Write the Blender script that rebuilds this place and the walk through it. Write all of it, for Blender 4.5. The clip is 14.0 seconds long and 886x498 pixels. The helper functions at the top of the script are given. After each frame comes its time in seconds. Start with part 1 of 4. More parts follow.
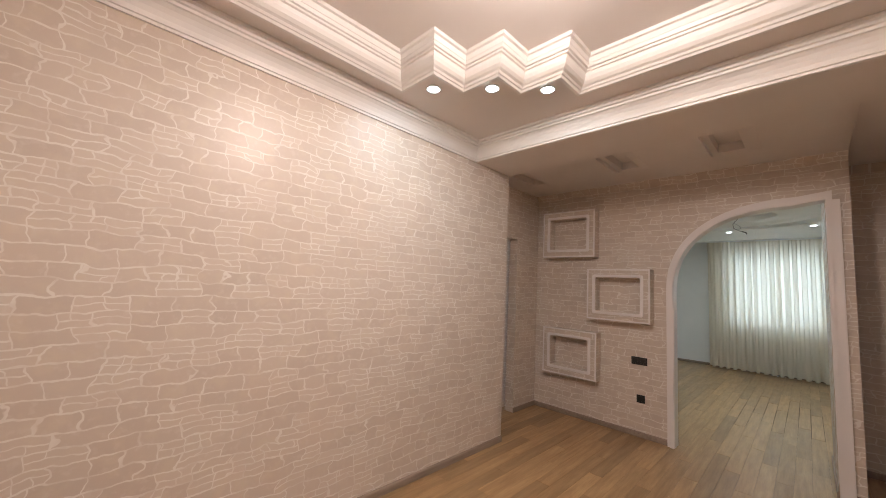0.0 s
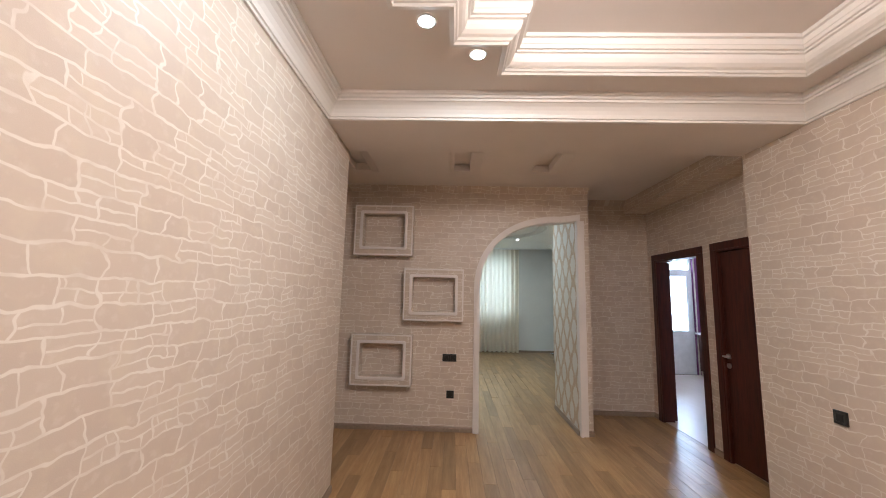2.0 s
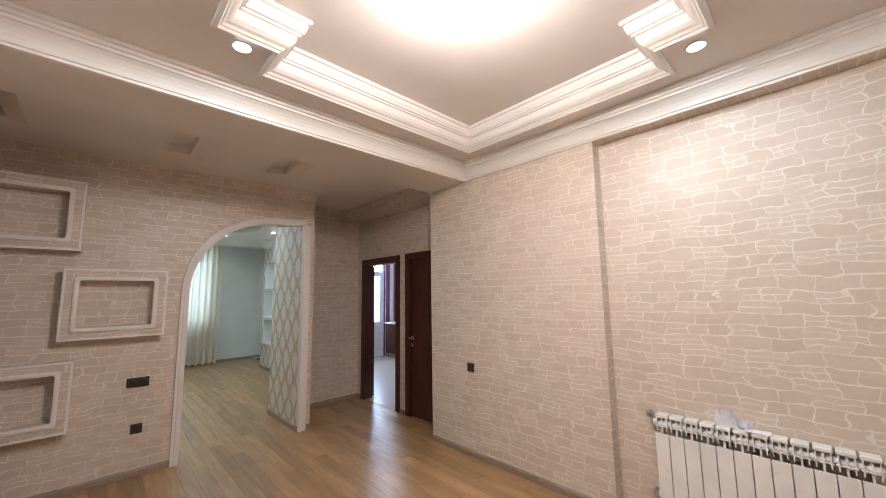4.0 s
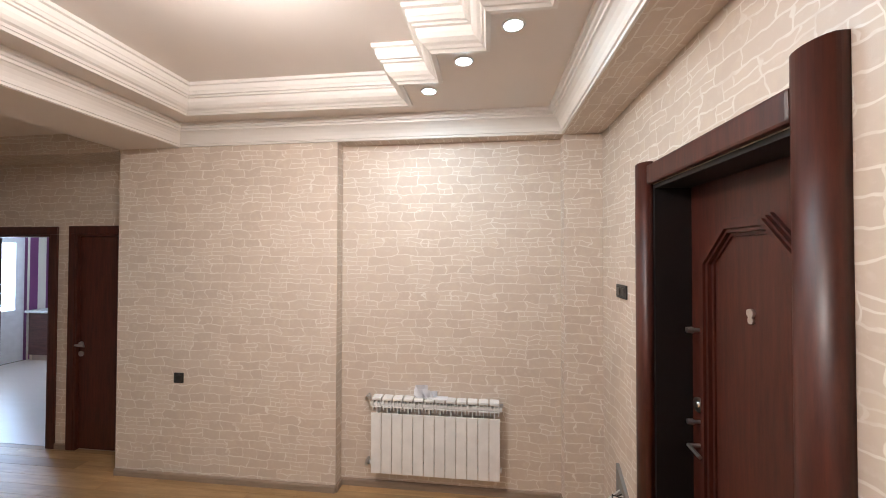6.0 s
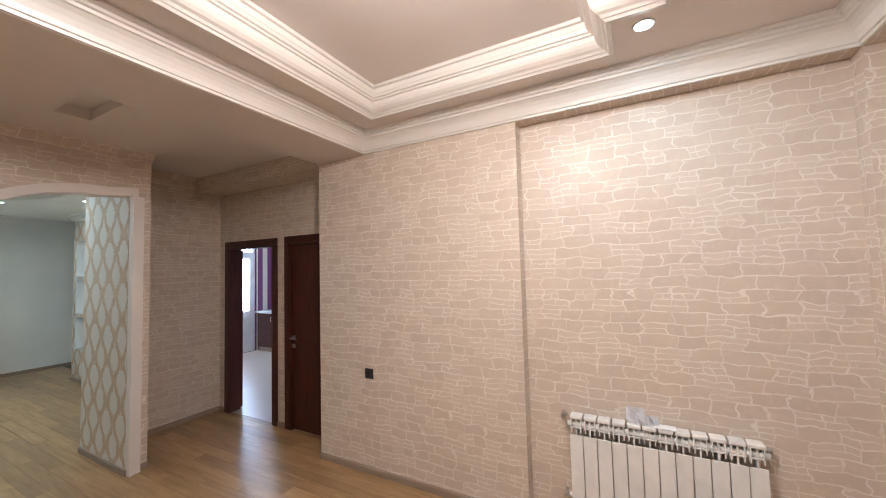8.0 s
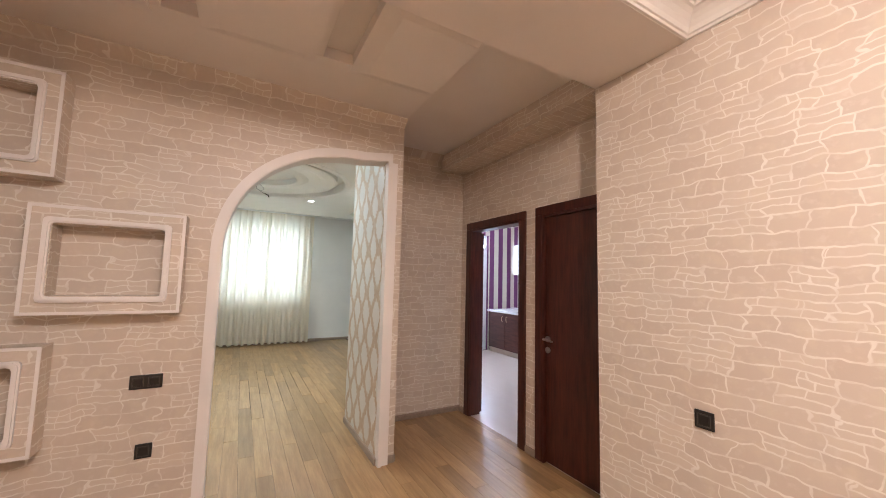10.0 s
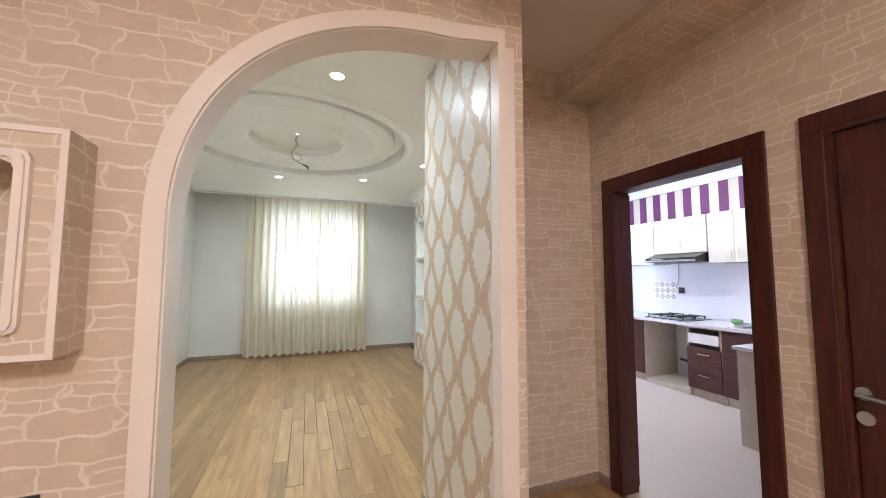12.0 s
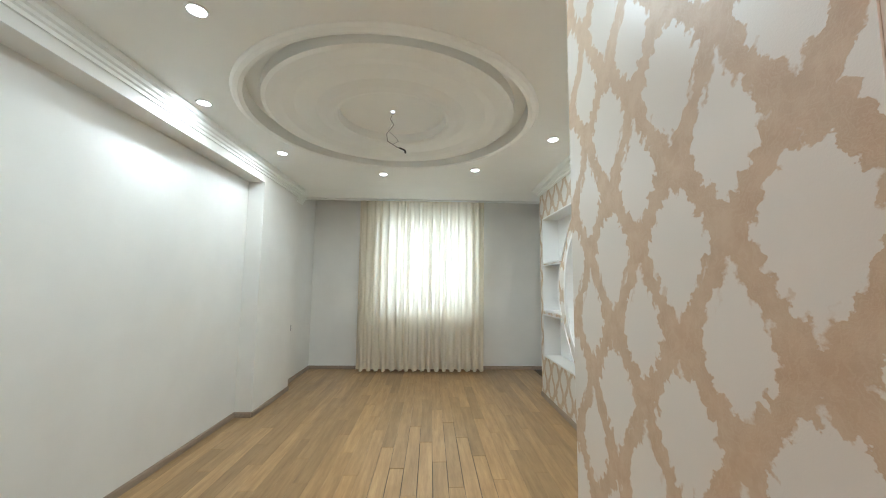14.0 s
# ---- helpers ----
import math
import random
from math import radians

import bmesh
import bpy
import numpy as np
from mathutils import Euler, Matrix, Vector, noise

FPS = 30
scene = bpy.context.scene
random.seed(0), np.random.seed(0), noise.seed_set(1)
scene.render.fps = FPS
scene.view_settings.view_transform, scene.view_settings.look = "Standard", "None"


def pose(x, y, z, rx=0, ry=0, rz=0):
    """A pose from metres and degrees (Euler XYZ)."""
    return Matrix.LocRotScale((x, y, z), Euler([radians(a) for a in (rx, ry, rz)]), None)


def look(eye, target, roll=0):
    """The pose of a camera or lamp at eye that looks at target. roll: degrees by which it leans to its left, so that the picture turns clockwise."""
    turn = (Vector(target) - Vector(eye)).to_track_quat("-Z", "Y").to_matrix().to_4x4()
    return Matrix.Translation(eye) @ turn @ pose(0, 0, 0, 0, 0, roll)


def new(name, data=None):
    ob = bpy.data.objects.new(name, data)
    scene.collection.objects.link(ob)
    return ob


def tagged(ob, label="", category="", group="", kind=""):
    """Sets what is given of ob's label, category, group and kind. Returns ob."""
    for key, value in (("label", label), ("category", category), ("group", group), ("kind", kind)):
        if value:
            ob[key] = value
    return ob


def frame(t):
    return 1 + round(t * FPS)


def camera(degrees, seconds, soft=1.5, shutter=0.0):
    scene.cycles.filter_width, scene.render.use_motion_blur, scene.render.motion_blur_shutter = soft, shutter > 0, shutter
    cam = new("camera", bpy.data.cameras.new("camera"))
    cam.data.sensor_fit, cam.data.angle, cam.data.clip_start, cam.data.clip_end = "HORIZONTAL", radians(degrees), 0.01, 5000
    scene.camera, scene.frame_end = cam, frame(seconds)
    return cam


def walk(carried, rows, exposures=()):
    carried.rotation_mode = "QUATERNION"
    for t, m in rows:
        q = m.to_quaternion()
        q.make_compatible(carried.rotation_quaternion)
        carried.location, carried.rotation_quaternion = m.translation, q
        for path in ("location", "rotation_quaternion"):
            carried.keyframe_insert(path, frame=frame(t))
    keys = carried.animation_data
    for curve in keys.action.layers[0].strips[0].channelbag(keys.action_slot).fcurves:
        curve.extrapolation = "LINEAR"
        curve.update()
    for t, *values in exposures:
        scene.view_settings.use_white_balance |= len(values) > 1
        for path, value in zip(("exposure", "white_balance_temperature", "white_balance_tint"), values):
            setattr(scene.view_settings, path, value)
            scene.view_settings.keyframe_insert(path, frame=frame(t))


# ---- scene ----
cam = camera(101.6, 14.0, soft=0.95)
PATH = [
    (0, (2.209, 0.669, 1.530), (0.794, 2.070, 1.723), 2.92),
    (0.5, (1.950, 0.667, 1.515), (0.826, 2.306, 1.735), 3.46),
    (1, (1.509, 0.741, 1.506), (0.812, 2.601, 1.744), 1.82),
    (1.5, (1.240, 0.804, 1.476), (0.851, 2.749, 1.737), 1.60),
    (2, (0.900, 0.861, 1.512), (0.845, 2.845, 1.762), 1.34),
    (2.5, (0.722, 0.991, 1.517), (0.969, 2.959, 1.766), 0.76),
    (3, (0.605, 1.021, 1.549), (1.177, 2.921, 1.798), 0.21),
    (3.5, (0.514, 0.947, 1.568), (1.461, 2.691, 1.811), -0.07),
    (4, (0.555, 0.747, 1.545), (1.926, 2.182, 1.792), -0.89),
    (6.5, (0.602, 0.746, 1.867), (2.595, 0.909, 1.877), 0.50),
    (7, (0.662, 0.859, 1.848), (2.640, 1.158, 1.863), -0.22),
    (7.5, (0.776, 1.011, 1.811), (2.697, 1.563, 1.855), -1.32),
    (8, (0.836, 1.189, 1.703), (2.600, 2.127, 1.806), -1.51),
    (8.5, (0.829, 1.452, 1.572), (2.432, 2.635, 1.741), -1.35),
    (9, (1.102, 1.669, 1.512), (2.449, 3.133, 1.718), 0.26),
    (11.5, (1.482, 3.460, 1.412), (2.260, 5.298, 1.555), 0.10),
    (12, (1.612, 3.774, 1.424), (2.316, 5.640, 1.570), 0.07),
    (12.5, (1.658, 4.038, 1.410), (2.186, 5.960, 1.576), -0.45),
    (13, (1.705, 4.333, 1.394), (2.102, 6.284, 1.583), 0.18),
    (13.5, (1.797, 4.585, 1.428), (2.080, 6.555, 1.621), 0.37),
    (14, (1.821, 4.752, 1.436), (1.887, 6.742, 1.628), 0.60),
]
walk(cam, [(t, look(eye, target, roll)) for t, eye, target, roll in PATH],
     [(0, 0.32, 6200, 11), (1.0, 0.4, 6050, 11), (2.0, 0.5, 5950, 8), (3.0, 0.55, 5850, 6), (6.5, 0.5, 5750, 4), (8.5, 0.6, 6000, 8), (9.2, 0.85, 6250, 11),
      (11.5, 1.3, 6350, 13), (12.5, 1.25, 6300, 12), (13.2, 1.1, 6300, 11), (14.0, 1.0, 6400, 11)])

# ---- world, lights, exposure ----
world = bpy.data.worlds.new("world")
scene.world = world
world.use_nodes = True
wn = world.node_tree.nodes
sky = wn.new("ShaderNodeTexSky")
sky.sky_type, sky.sun_disc, sky.sun_elevation, sky.sun_rotation = "NISHITA", False, radians(40), radians(200)
world.node_tree.links.new(sky.outputs[0], wn["Background"].inputs[0])
wn["Background"].inputs[1].default_value = 0.12
scene.view_settings.exposure = 0.0


def lamp(name, kind, place, energy, colour, target=None, **settings):
    data = bpy.data.lights.new(name, kind)
    data.energy, data.color = energy, colour
    for key, value in settings.items():
        setattr(data, key, value)
    ob = new(name, data)
    ob.matrix_world = look(place, target) if target else pose(*place)
    return ob


COOL, WARM = (0.80, 0.95, 1.0), (1.0, 0.84, 0.735)
# daylight in the window and balcony door openings
lamp("window_daylight", "AREA", (1.78, 11.20, 1.72), 21, (0.66, 0.84, 1.0), (1.78, 5, 1.2), shape="RECTANGLE", size=1.4, size_y=1.45)
lamp("balcony_daylight", "AREA", (5.70, 8.82, 1.5), 48, (0.60, 0.74, 1.0), (5.4, 5, 0.9), shape="RECTANGLE", size=0.9, size_y=1.6)
lamp("kitchen_light", "POINT", (5.0, 6.9, 2.5), 24, (0.88, 0.9, 1.0), shadow_soft_size=0.08)
# the lamp in the middle of the hall's tray ceiling
lamp("hall_lamp_light", "POINT", (1.63, 1.70, 2.86), 50, WARM, shadow_soft_size=0.10)
lamp("hall_lamp_downlight", "AREA", (1.63, 1.70, 2.85), 14, WARM, (1.63, 1.701, 0), shape="DISK", size=0.34)
HALL_SPOTS = [(1.02, 2.76), (0.745, 2.51), (0.43, 2.26), (2.83, 1.10), (2.50, 0.86), (2.22, 0.62)]
LIVING_SPOTS = [(1.77, 6.20), (0.66, 6.44), (0.12, 7.38), (0.28, 8.41), (1.23, 9.06), (2.32, 8.83), (2.92, 7.90), (2.70, 6.83)]
RING_Z, LR_Z = 2.87, 2.757
for x, y in HALL_SPOTS:
    lamp("hall_spot_light", "AREA", (x, y, RING_Z - 0.012), 1.9, COOL, (x, y + 0.0001, 0), shape="DISK", size=0.08)
for x, y in LIVING_SPOTS:
    lamp("living_spot_light", "AREA", (x, y, LR_Z - 0.012), 4.4, COOL, (x, y + 0.0001, 0), shape="DISK", size=0.08)


# ---- materials ----
class Nodes:
    def __init__(self, name):
        self.mat = bpy.data.materials.new(name)
        self.mat.use_nodes = True
        self.tree = self.mat.node_tree
        self.bsdf = self.tree.nodes["Principled BSDF"]

    def add(self, kind, inputs=None, **props):
        node = self.tree.nodes.new("ShaderNode" + kind)
        for key, value in props.items():
            setattr(node, key, value)
        for key, value in (inputs or {}).items():
            self.put(node.inputs[key], value)
        return node

    def put(self, socket, value):
        if isinstance(value, bpy.types.NodeSocket):
            self.tree.links.new(value, socket)
        else:
            socket.default_value = value

    def math(self, op, a, b=0.0, c=0.0):
        return self.add("Math", {0: a, 1: b, 2: c}, operation=op).outputs[0]

    def mix(self, fac, a, b, blend="MIX"):
        node = self.add("Mix", data_type="RGBA", blend_type=blend)
        self.put(node.inputs[0], fac), self.put(node.inputs[6], a), self.put(node.inputs[7], b)
        return node.outputs[2]

    def ramp(self, fac, a, b, lo=0.0, hi=1.0):
        node = self.add("MapRange", {0: fac, 1: lo, 2: hi, 3: a, 4: b})
        return node.outputs[0]

    def noise(self, scale, detail=3.0, vector=None, rough=0.55):
        node = self.add("TexNoise", {"Scale": scale, "Detail": detail, "Roughness": rough})
        self.put(node.inputs["Vector"], vector or self.position())
        return node.outputs[0]

    def position(self):
        return self.add("NewGeometry").outputs["Position"]

    def wall_uv(self):
        """Metres along an upright wall, and height."""
        geo = self.add("NewGeometry")
        p = self.add("SeparateXYZ", {0: geo.outputs["Position"]})
        n = self.add("SeparateXYZ", {0: geo.outputs["True Normal"]})
        facing = self.math("GREATER_THAN", self.math("ABSOLUTE", n.outputs[0]), 0.7)
        u = self.math("ADD", self.math("MULTIPLY", p.outputs[1], facing),
                      self.math("MULTIPLY", p.outputs[0], self.math("SUBTRACT", 1.0, facing)))
        flat = self.math("GREATER_THAN", self.math("ABSOLUTE", n.outputs[2]), 0.7)
        v = self.math("ADD", p.outputs[2], self.math("MULTIPLY", p.outputs[1], flat))
        return u, v

    def bump(self, height, strength=0.3, distance=0.002):
        node = self.add("Bump", {"Strength": strength, "Distance": distance, "Height": height})
        self.put(self.bsdf.inputs["Normal"], node.outputs[0])

    def done(self, colour, rough=0.5, **more):
        self.put(self.bsdf.inputs["Base Color"], colour)
        self.put(self.bsdf.inputs["Roughness"], rough)
        for key, value in more.items():
            self.put(self.bsdf.inputs[key.replace("_", " ")], value)
        return self.mat


def rgb(r, g, b):
    return (r, g, b, 1.0)


def painted(name, colour, rough=0.5, stain=0.06, grain=0.15):
    n = Nodes(name)
    big = n.noise(1.7, 4)
    tone = n.ramp(big, 1 - stain, 1 + stain, 0.3, 0.7)
    col = n.mix(1.0, rgb(*colour), n.add("CombineColor", {0: tone, 1: tone, 2: tone}).outputs[0], "MULTIPLY")
    n.bump(n.noise(260, 3), grain, 0.001)
    return n.done(col, n.ramp(n.noise(5), rough - 0.06, rough + 0.06))


def stone_paper():
    """Printed wallpaper: flat stones in uneven courses with pale joints."""
    n = Nodes("stone_wallpaper")
    u, v = n.wall_uv()
    uv = n.add("CombineXYZ", {0: u, 1: v, 2: 0.0}).outputs[0]
    wob = n.add("TexNoise", {"Vector": uv, "Scale": 5.5, "Detail": 2.0})
    wob2 = n.add("TexNoise", {"Vector": uv, "Scale": 22.0, "Detail": 1.0})
    ws = n.add("SeparateColor", {0: wob.outputs["Color"]})
    ws2 = n.add("SeparateColor", {0: wob2.outputs["Color"]})
    du = n.math("ADD", n.math("MULTIPLY_ADD", ws.outputs[0], 0.13, -0.065), n.math("MULTIPLY_ADD", ws2.outputs[0], 0.03, -0.015))
    dv = n.math("ADD", n.math("MULTIPLY_ADD", ws.outputs[1], 0.062, -0.031), n.math("MULTIPLY_ADD", ws2.outputs[1], 0.018, -0.009))
    warped = n.add("CombineXYZ", {0: n.math("ADD", u, du), 1: n.math("ADD", v, dv), 2: 0.0}).outputs[0]

    def courses(width, height, joint, squash):
        b = n.add("TexBrick", {"Vector": warped, "Scale": 1.0, "Mortar Size": joint, "Mortar Smooth": 0.55, "Bias": 0.0,
                               "Brick Width": width, "Row Height": height, "Color1": rgb(0, 0, 0), "Color2": rgb(1, 1, 1), "Mortar": rgb(0, 0, 0)},
                  offset=0.43, offset_frequency=2, squash=squash, squash_frequency=3)
        return b.outputs["Fac"], b.outputs["Color"]
    big, tint = courses(0.168, 0.070, 0.0052, 0.66)
    thin, tint2 = courses(0.168, 0.035, 0.0042, 0.66)
    pick = n.math("GREATER_THAN", n.add("SeparateColor", {0: tint}).outputs[0], 0.58)
    joint = n.math("MAXIMUM", big, n.math("MULTIPLY", thin, pick))
    joint = n.math("MULTIPLY", joint, n.ramp(n.noise(9.0, 3, uv), 0.45, 1.0, 0.36, 0.56))
    blot = n.noise(26.0, 4, uv)
    patch = n.noise(11.0, 3, uv)
    stone = n.mix(n.ramp(tint, 0.0, 1.0), rgb(0.570, 0.472, 0.396), rgb(0.635, 0.537, 0.452))
    stone = n.mix(n.ramp(patch, 0.0, 0.55, 0.50, 0.66), stone, rgb(0.645, 0.55, 0.44))
    stone = n.mix(n.ramp(blot, 0.0, 0.5, 0.55, 0.68), stone, rgb(0.67, 0.585, 0.515))
    col = n.mix(joint, stone, rgb(0.765, 0.705, 0.635))
    n.bump(n.math("ADD", n.noise(380, 2), n.math("MULTIPLY", joint, 0.8)), 0.25, 0.0008)
    return n.done(col, n.ramp(joint, 0.40, 0.30))


def damask_paper():
    """Pearl wallpaper with a beige lattice of scrolled leaves."""
    n = Nodes("damask_wallpaper")
    u, v = n.wall_uv()
    uv = n.add("CombineXYZ", {0: u, 1: v, 2: 0.0}).outputs[0]
    fine = n.add("TexNoise", {"Vector": uv, "Scale": 46.0, "Detail": 3.0, "Roughness": 0.6})
    fs = n.add("SeparateColor", {0: fine.outputs["Color"]})
    uu = n.math("ADD", u, n.math("MULTIPLY_ADD", fs.outputs[0], 0.040, -0.020))
    vv = n.math("ADD", v, n.math("MULTIPLY_ADD", fs.outputs[1], 0.056, -0.028))
    a = n.math("COSINE", n.math("MULTIPLY", uu, math.tau / 0.275))
    b = n.math("COSINE", n.math("MULTIPLY", vv, math.tau / 0.38))
    lattice = n.math("ABSOLUTE", n.math("ADD", n.math("ADD", a, b), 0.14))
    # leaf lobes along the lattice
    lobe = n.math("SINE", n.math("ADD", n.math("MULTIPLY", vv, math.tau / 0.055), n.math("MULTIPLY", a, 6.0)))
    curl = n.math("SINE", n.math("ADD", n.math("MULTIPLY", uu, math.tau / 0.031), n.math("MULTIPLY", b, 5.0)))
    edge = n.math("ADD", lattice, n.math("ADD", n.math("MULTIPLY", lobe, 0.15), n.math("MULTIPLY", curl, 0.09)))
    leaf = n.ramp(edge, 1.0, 0.0, 0.62, 0.73)
    # pale slits that run from the medallions into the lattice, down in one column and up in the next
    for shift, sign in ((0.0, -1.0), (0.5, 1.0)):
        across = n.math("ABSOLUTE", n.math("SUBTRACT", n.math("FRACT", n.math("ADD", n.math("DIVIDE", uu, 0.275), 0.5 + shift)), 0.5))
        along = n.math("MULTIPLY", n.math("SUBTRACT", n.math("FRACT", n.math("ADD", n.math("DIVIDE", vv, 0.38), 0.5 + shift)), 0.5), sign)
        half = n.ramp(along, 0.10, 0.02, 0.22, 0.43)
        slit = n.ramp(n.math("SUBTRACT", half, across), 0.0, 1.0, 0.0, 0.03)
        slit = n.math("MULTIPLY", slit, n.math("MULTIPLY", n.math("GREATER_THAN", along, 0.18), n.math("LESS_THAN", along, 0.43)))
        leaf = n.math("MULTIPLY", leaf, n.math("SUBTRACT", 1.0, slit))
    vein = n.ramp(n.math("ABSOLUTE", n.math("SINE", n.math("ADD", n.math("MULTIPLY", lattice, 16.0), n.math("MULTIPLY", lobe, 1.2)))), 0.0, 0.22, 0.7, 1.0)
    tone = n.mix(n.ramp(n.noise(17, 3, uv), 0.0, 1.0, 0.35, 0.65), rgb(0.50, 0.36, 0.25), rgb(0.57, 0.435, 0.315))
    tone = n.mix(vein, tone, rgb(0.62, 0.51, 0.38))
    col = n.mix(leaf, n.mix(n.noise(4, 2, uv), rgb(0.66, 0.62, 0.57), rgb(0.71, 0.67, 0.62)), tone)
    n.bump(n.math("ADD", n.noise(300, 2), leaf), 0.3, 0.0008)
    return n.done(col, n.ramp(leaf, 0.34, 0.5))


def wood(name, dark, light, rough=0.32, along=1, stretch=14.0, scale=3.0, random=0.0):
    n = Nodes(name)
    scale3 = [stretch, stretch, stretch]
    scale3[along] = 1.0
    p = n.add("Mapping", {"Vector": n.position(), "Scale": tuple(scale3)}).outputs[0]
    info = n.add("ObjectInfo").outputs["Random"]
    isle = n.add("NewGeometry").outputs["Random Per Island"]
    shift = n.math("MULTIPLY", n.math("ADD", info, isle), 37.0)
    p = n.add("VectorMath", {0: p, 1: n.add("CombineXYZ", {0: shift, 1: shift, 2: shift}).outputs[0]}, operation="ADD").outputs[0]
    grain = n.noise(scale, 5, p, 0.65)
    fleck = n.noise(scale * 7, 3, p)
    col = n.mix(n.ramp(grain, 0.0, 1.0, 0.3, 0.7), rgb(*dark), rgb(*light))
    col = n.mix(n.ramp(fleck, 0.0, 0.35, 0.55, 0.75), col, rgb(*[c * 0.72 for c in dark]))
    tone = n.ramp(n.math("FRACT", n.math("ADD", info, isle)), 1 - random, 1 + random)
    col = n.mix(1.0, col, n.add("CombineColor", {0: tone, 1: tone, 2: tone}).outputs[0], "MULTIPLY")
    n.bump(grain, 0.12, 0.0008)
    return n.done(col, n.ramp(n.noise(6), rough - 0.05, rough + 0.09))


def plain(name, colour, rough=0.4, metal=0.0, **more):
    n = Nodes(name)
    tone = n.ramp(n.noise(9, 3), 0.94, 1.05, 0.3, 0.7)
    col = n.mix(1.0, rgb(*colour), n.add("CombineColor", {0: tone, 1: tone, 2: tone}).outputs[0], "MULTIPLY")
    return n.done(col, rough, Metallic=metal, **more)


def glowing(name, colour, strength):
    n = Nodes(name)
    return n.done(rgb(*colour), 0.4, Emission_Color=rgb(*colour), Emission_Strength=strength)


def curtain_cloth(name, colour, through_light, rough=0.8):
    n = Nodes(name)
    weave = n.noise(500, 2)
    motif = n.add("TexVoronoi", {"Vector": n.position(), "Scale": 26.0}).outputs["Distance"]
    col = n.mix(n.ramp(motif, 0.25, 0.0, 0.15, 0.3), rgb(*colour), rgb(*[c * 0.8 for c in colour]))
    n.bump(weave, 0.3, 0.001)
    mat = n.done(col, rough)
    clear = n.add("BsdfTranslucent", {"Color": col})
    mixer = n.add("MixShader", {0: through_light, 1: n.bsdf.outputs[0], 2: clear.outputs[0]})
    n.tree.links.new(mixer.outputs[0], n.tree.nodes["Material Output"].inputs[0])
    return mat


def striped_paper():
    n = Nodes("striped_wallpaper")
    u, v = n.wall_uv()
    stripe = n.math("GREATER_THAN", n.math("FRACT", n.math("DIVIDE", u, 0.235)), 0.5)
    col = n.mix(stripe, rgb(0.70, 0.66, 0.56), rgb(0.17, 0.045, 0.15))
    n.bump(n.noise(300, 2), 0.2, 0.0008)
    return n.done(col, 0.55)


def tile_floor():
    n = Nodes("pale_floor")
    p = n.add("Mapping", {"Vector": n.position(), "Scale": (9.0, 1.5, 1.0)}).outputs[0]
    col = n.mix(n.noise(1.2, 2, p), rgb(0.52, 0.43, 0.37), rgb(0.57, 0.485, 0.425))
    return n.done(col, 0.3)


STONE, DAMASK, STRIPES = stone_paper(), damask_paper(), striped_paper()
CEILING = painted("matt_ceiling_paint", (0.77, 0.71, 0.67), 0.45, 0.03, 0.08)
PLASTER = painted("gloss_plaster_moulding", (0.78, 0.745, 0.71), 0.38, 0.03, 0.1)
LR_CEIL = painted("living_ceiling_paint", (0.87, 0.88, 0.85), 0.5, 0.02, 0.05)
LR_WALL = painted("pale_living_wallpaper", (0.75, 0.735, 0.70), 0.7, 0.04, 0.35)
WHITE = painted("white_paint", (0.82, 0.81, 0.79), 0.35, 0.02, 0.05)
KITCHEN_WALL = painted("kitchen_tile_wall", (0.78, 0.76, 0.78), 0.25, 0.02, 0.05)
TRIM_PAINT = painted("pinkish_white_trim_paint", (0.80, 0.745, 0.715), 0.4, 0.04, 0.15)
BOARD = wood("oak_laminate", (0.29, 0.168, 0.074), (0.46, 0.29, 0.140), 0.30, along=1, stretch=12, scale=2.2, random=0.20)
SUBFLOOR = painted("dark_joint", (0.10, 0.07, 0.045), 0.7)
SKIRT = wood("grey_brown_skirting", (0.25, 0.18, 0.135), (0.34, 0.26, 0.20), 0.4, along=1)
DOOR_WOOD = wood("dark_stained_door_wood", (0.032, 0.0065, 0.0045), (0.084, 0.019, 0.010), 0.40, along=2, stretch=10, scale=4)
CABINET_WOOD = wood("dark_cabinet_wood", (0.06, 0.022, 0.018), (0.12, 0.048, 0.038), 0.3, along=1, stretch=9, scale=4)
CABINET_CREAM = plain("cream_gloss_front", (0.78, 0.74, 0.64), 0.2)
CABINET_SIDE = plain("beige_cabinet_side", (0.62, 0.54, 0.44), 0.4)
COUNTER = plain("white_worktop", (0.80, 0.79, 0.80), 0.2)
RADIATOR = plain("white_enamel", (0.80, 0.79, 0.78), 0.25)
BEZEL = plain("dark_grey_bezel", (0.09, 0.085, 0.08), 0.25)
BLACK = plain("black_plastic", (0.012, 0.011, 0.011), 0.28)
JAMB_BLACK = plain("near_black_jamb", (0.008, 0.006, 0.006), 0.45)
DARK_GAP = plain("dark_interior", (0.02, 0.018, 0.016), 0.6)
CHROME = plain("chrome", (0.78, 0.76, 0.73), 0.30, 1.0)
STEEL = plain("steel", (0.55, 0.55, 0.56), 0.28, 1.0)
BRASS = plain("pale_brass", (0.75, 0.62, 0.42), 0.28, 1.0)
UPVC = plain("white_upvc", (0.82, 0.83, 0.85), 0.25)
PIPE = plain("brown_pipe", (0.11, 0.045, 0.03), 0.4)
PAPER = plain("white_paper", (0.82, 0.81, 0.84), 0.7)
GREY_METAL = plain("grey_metal", (0.30, 0.29, 0.28), 0.4, 0.6)
LED = glowing("led_glow", (0.78, 0.93, 1.0), 16.0)
BULB = glowing("bulb_glow", (1.0, 0.86, 0.70), 12.0)
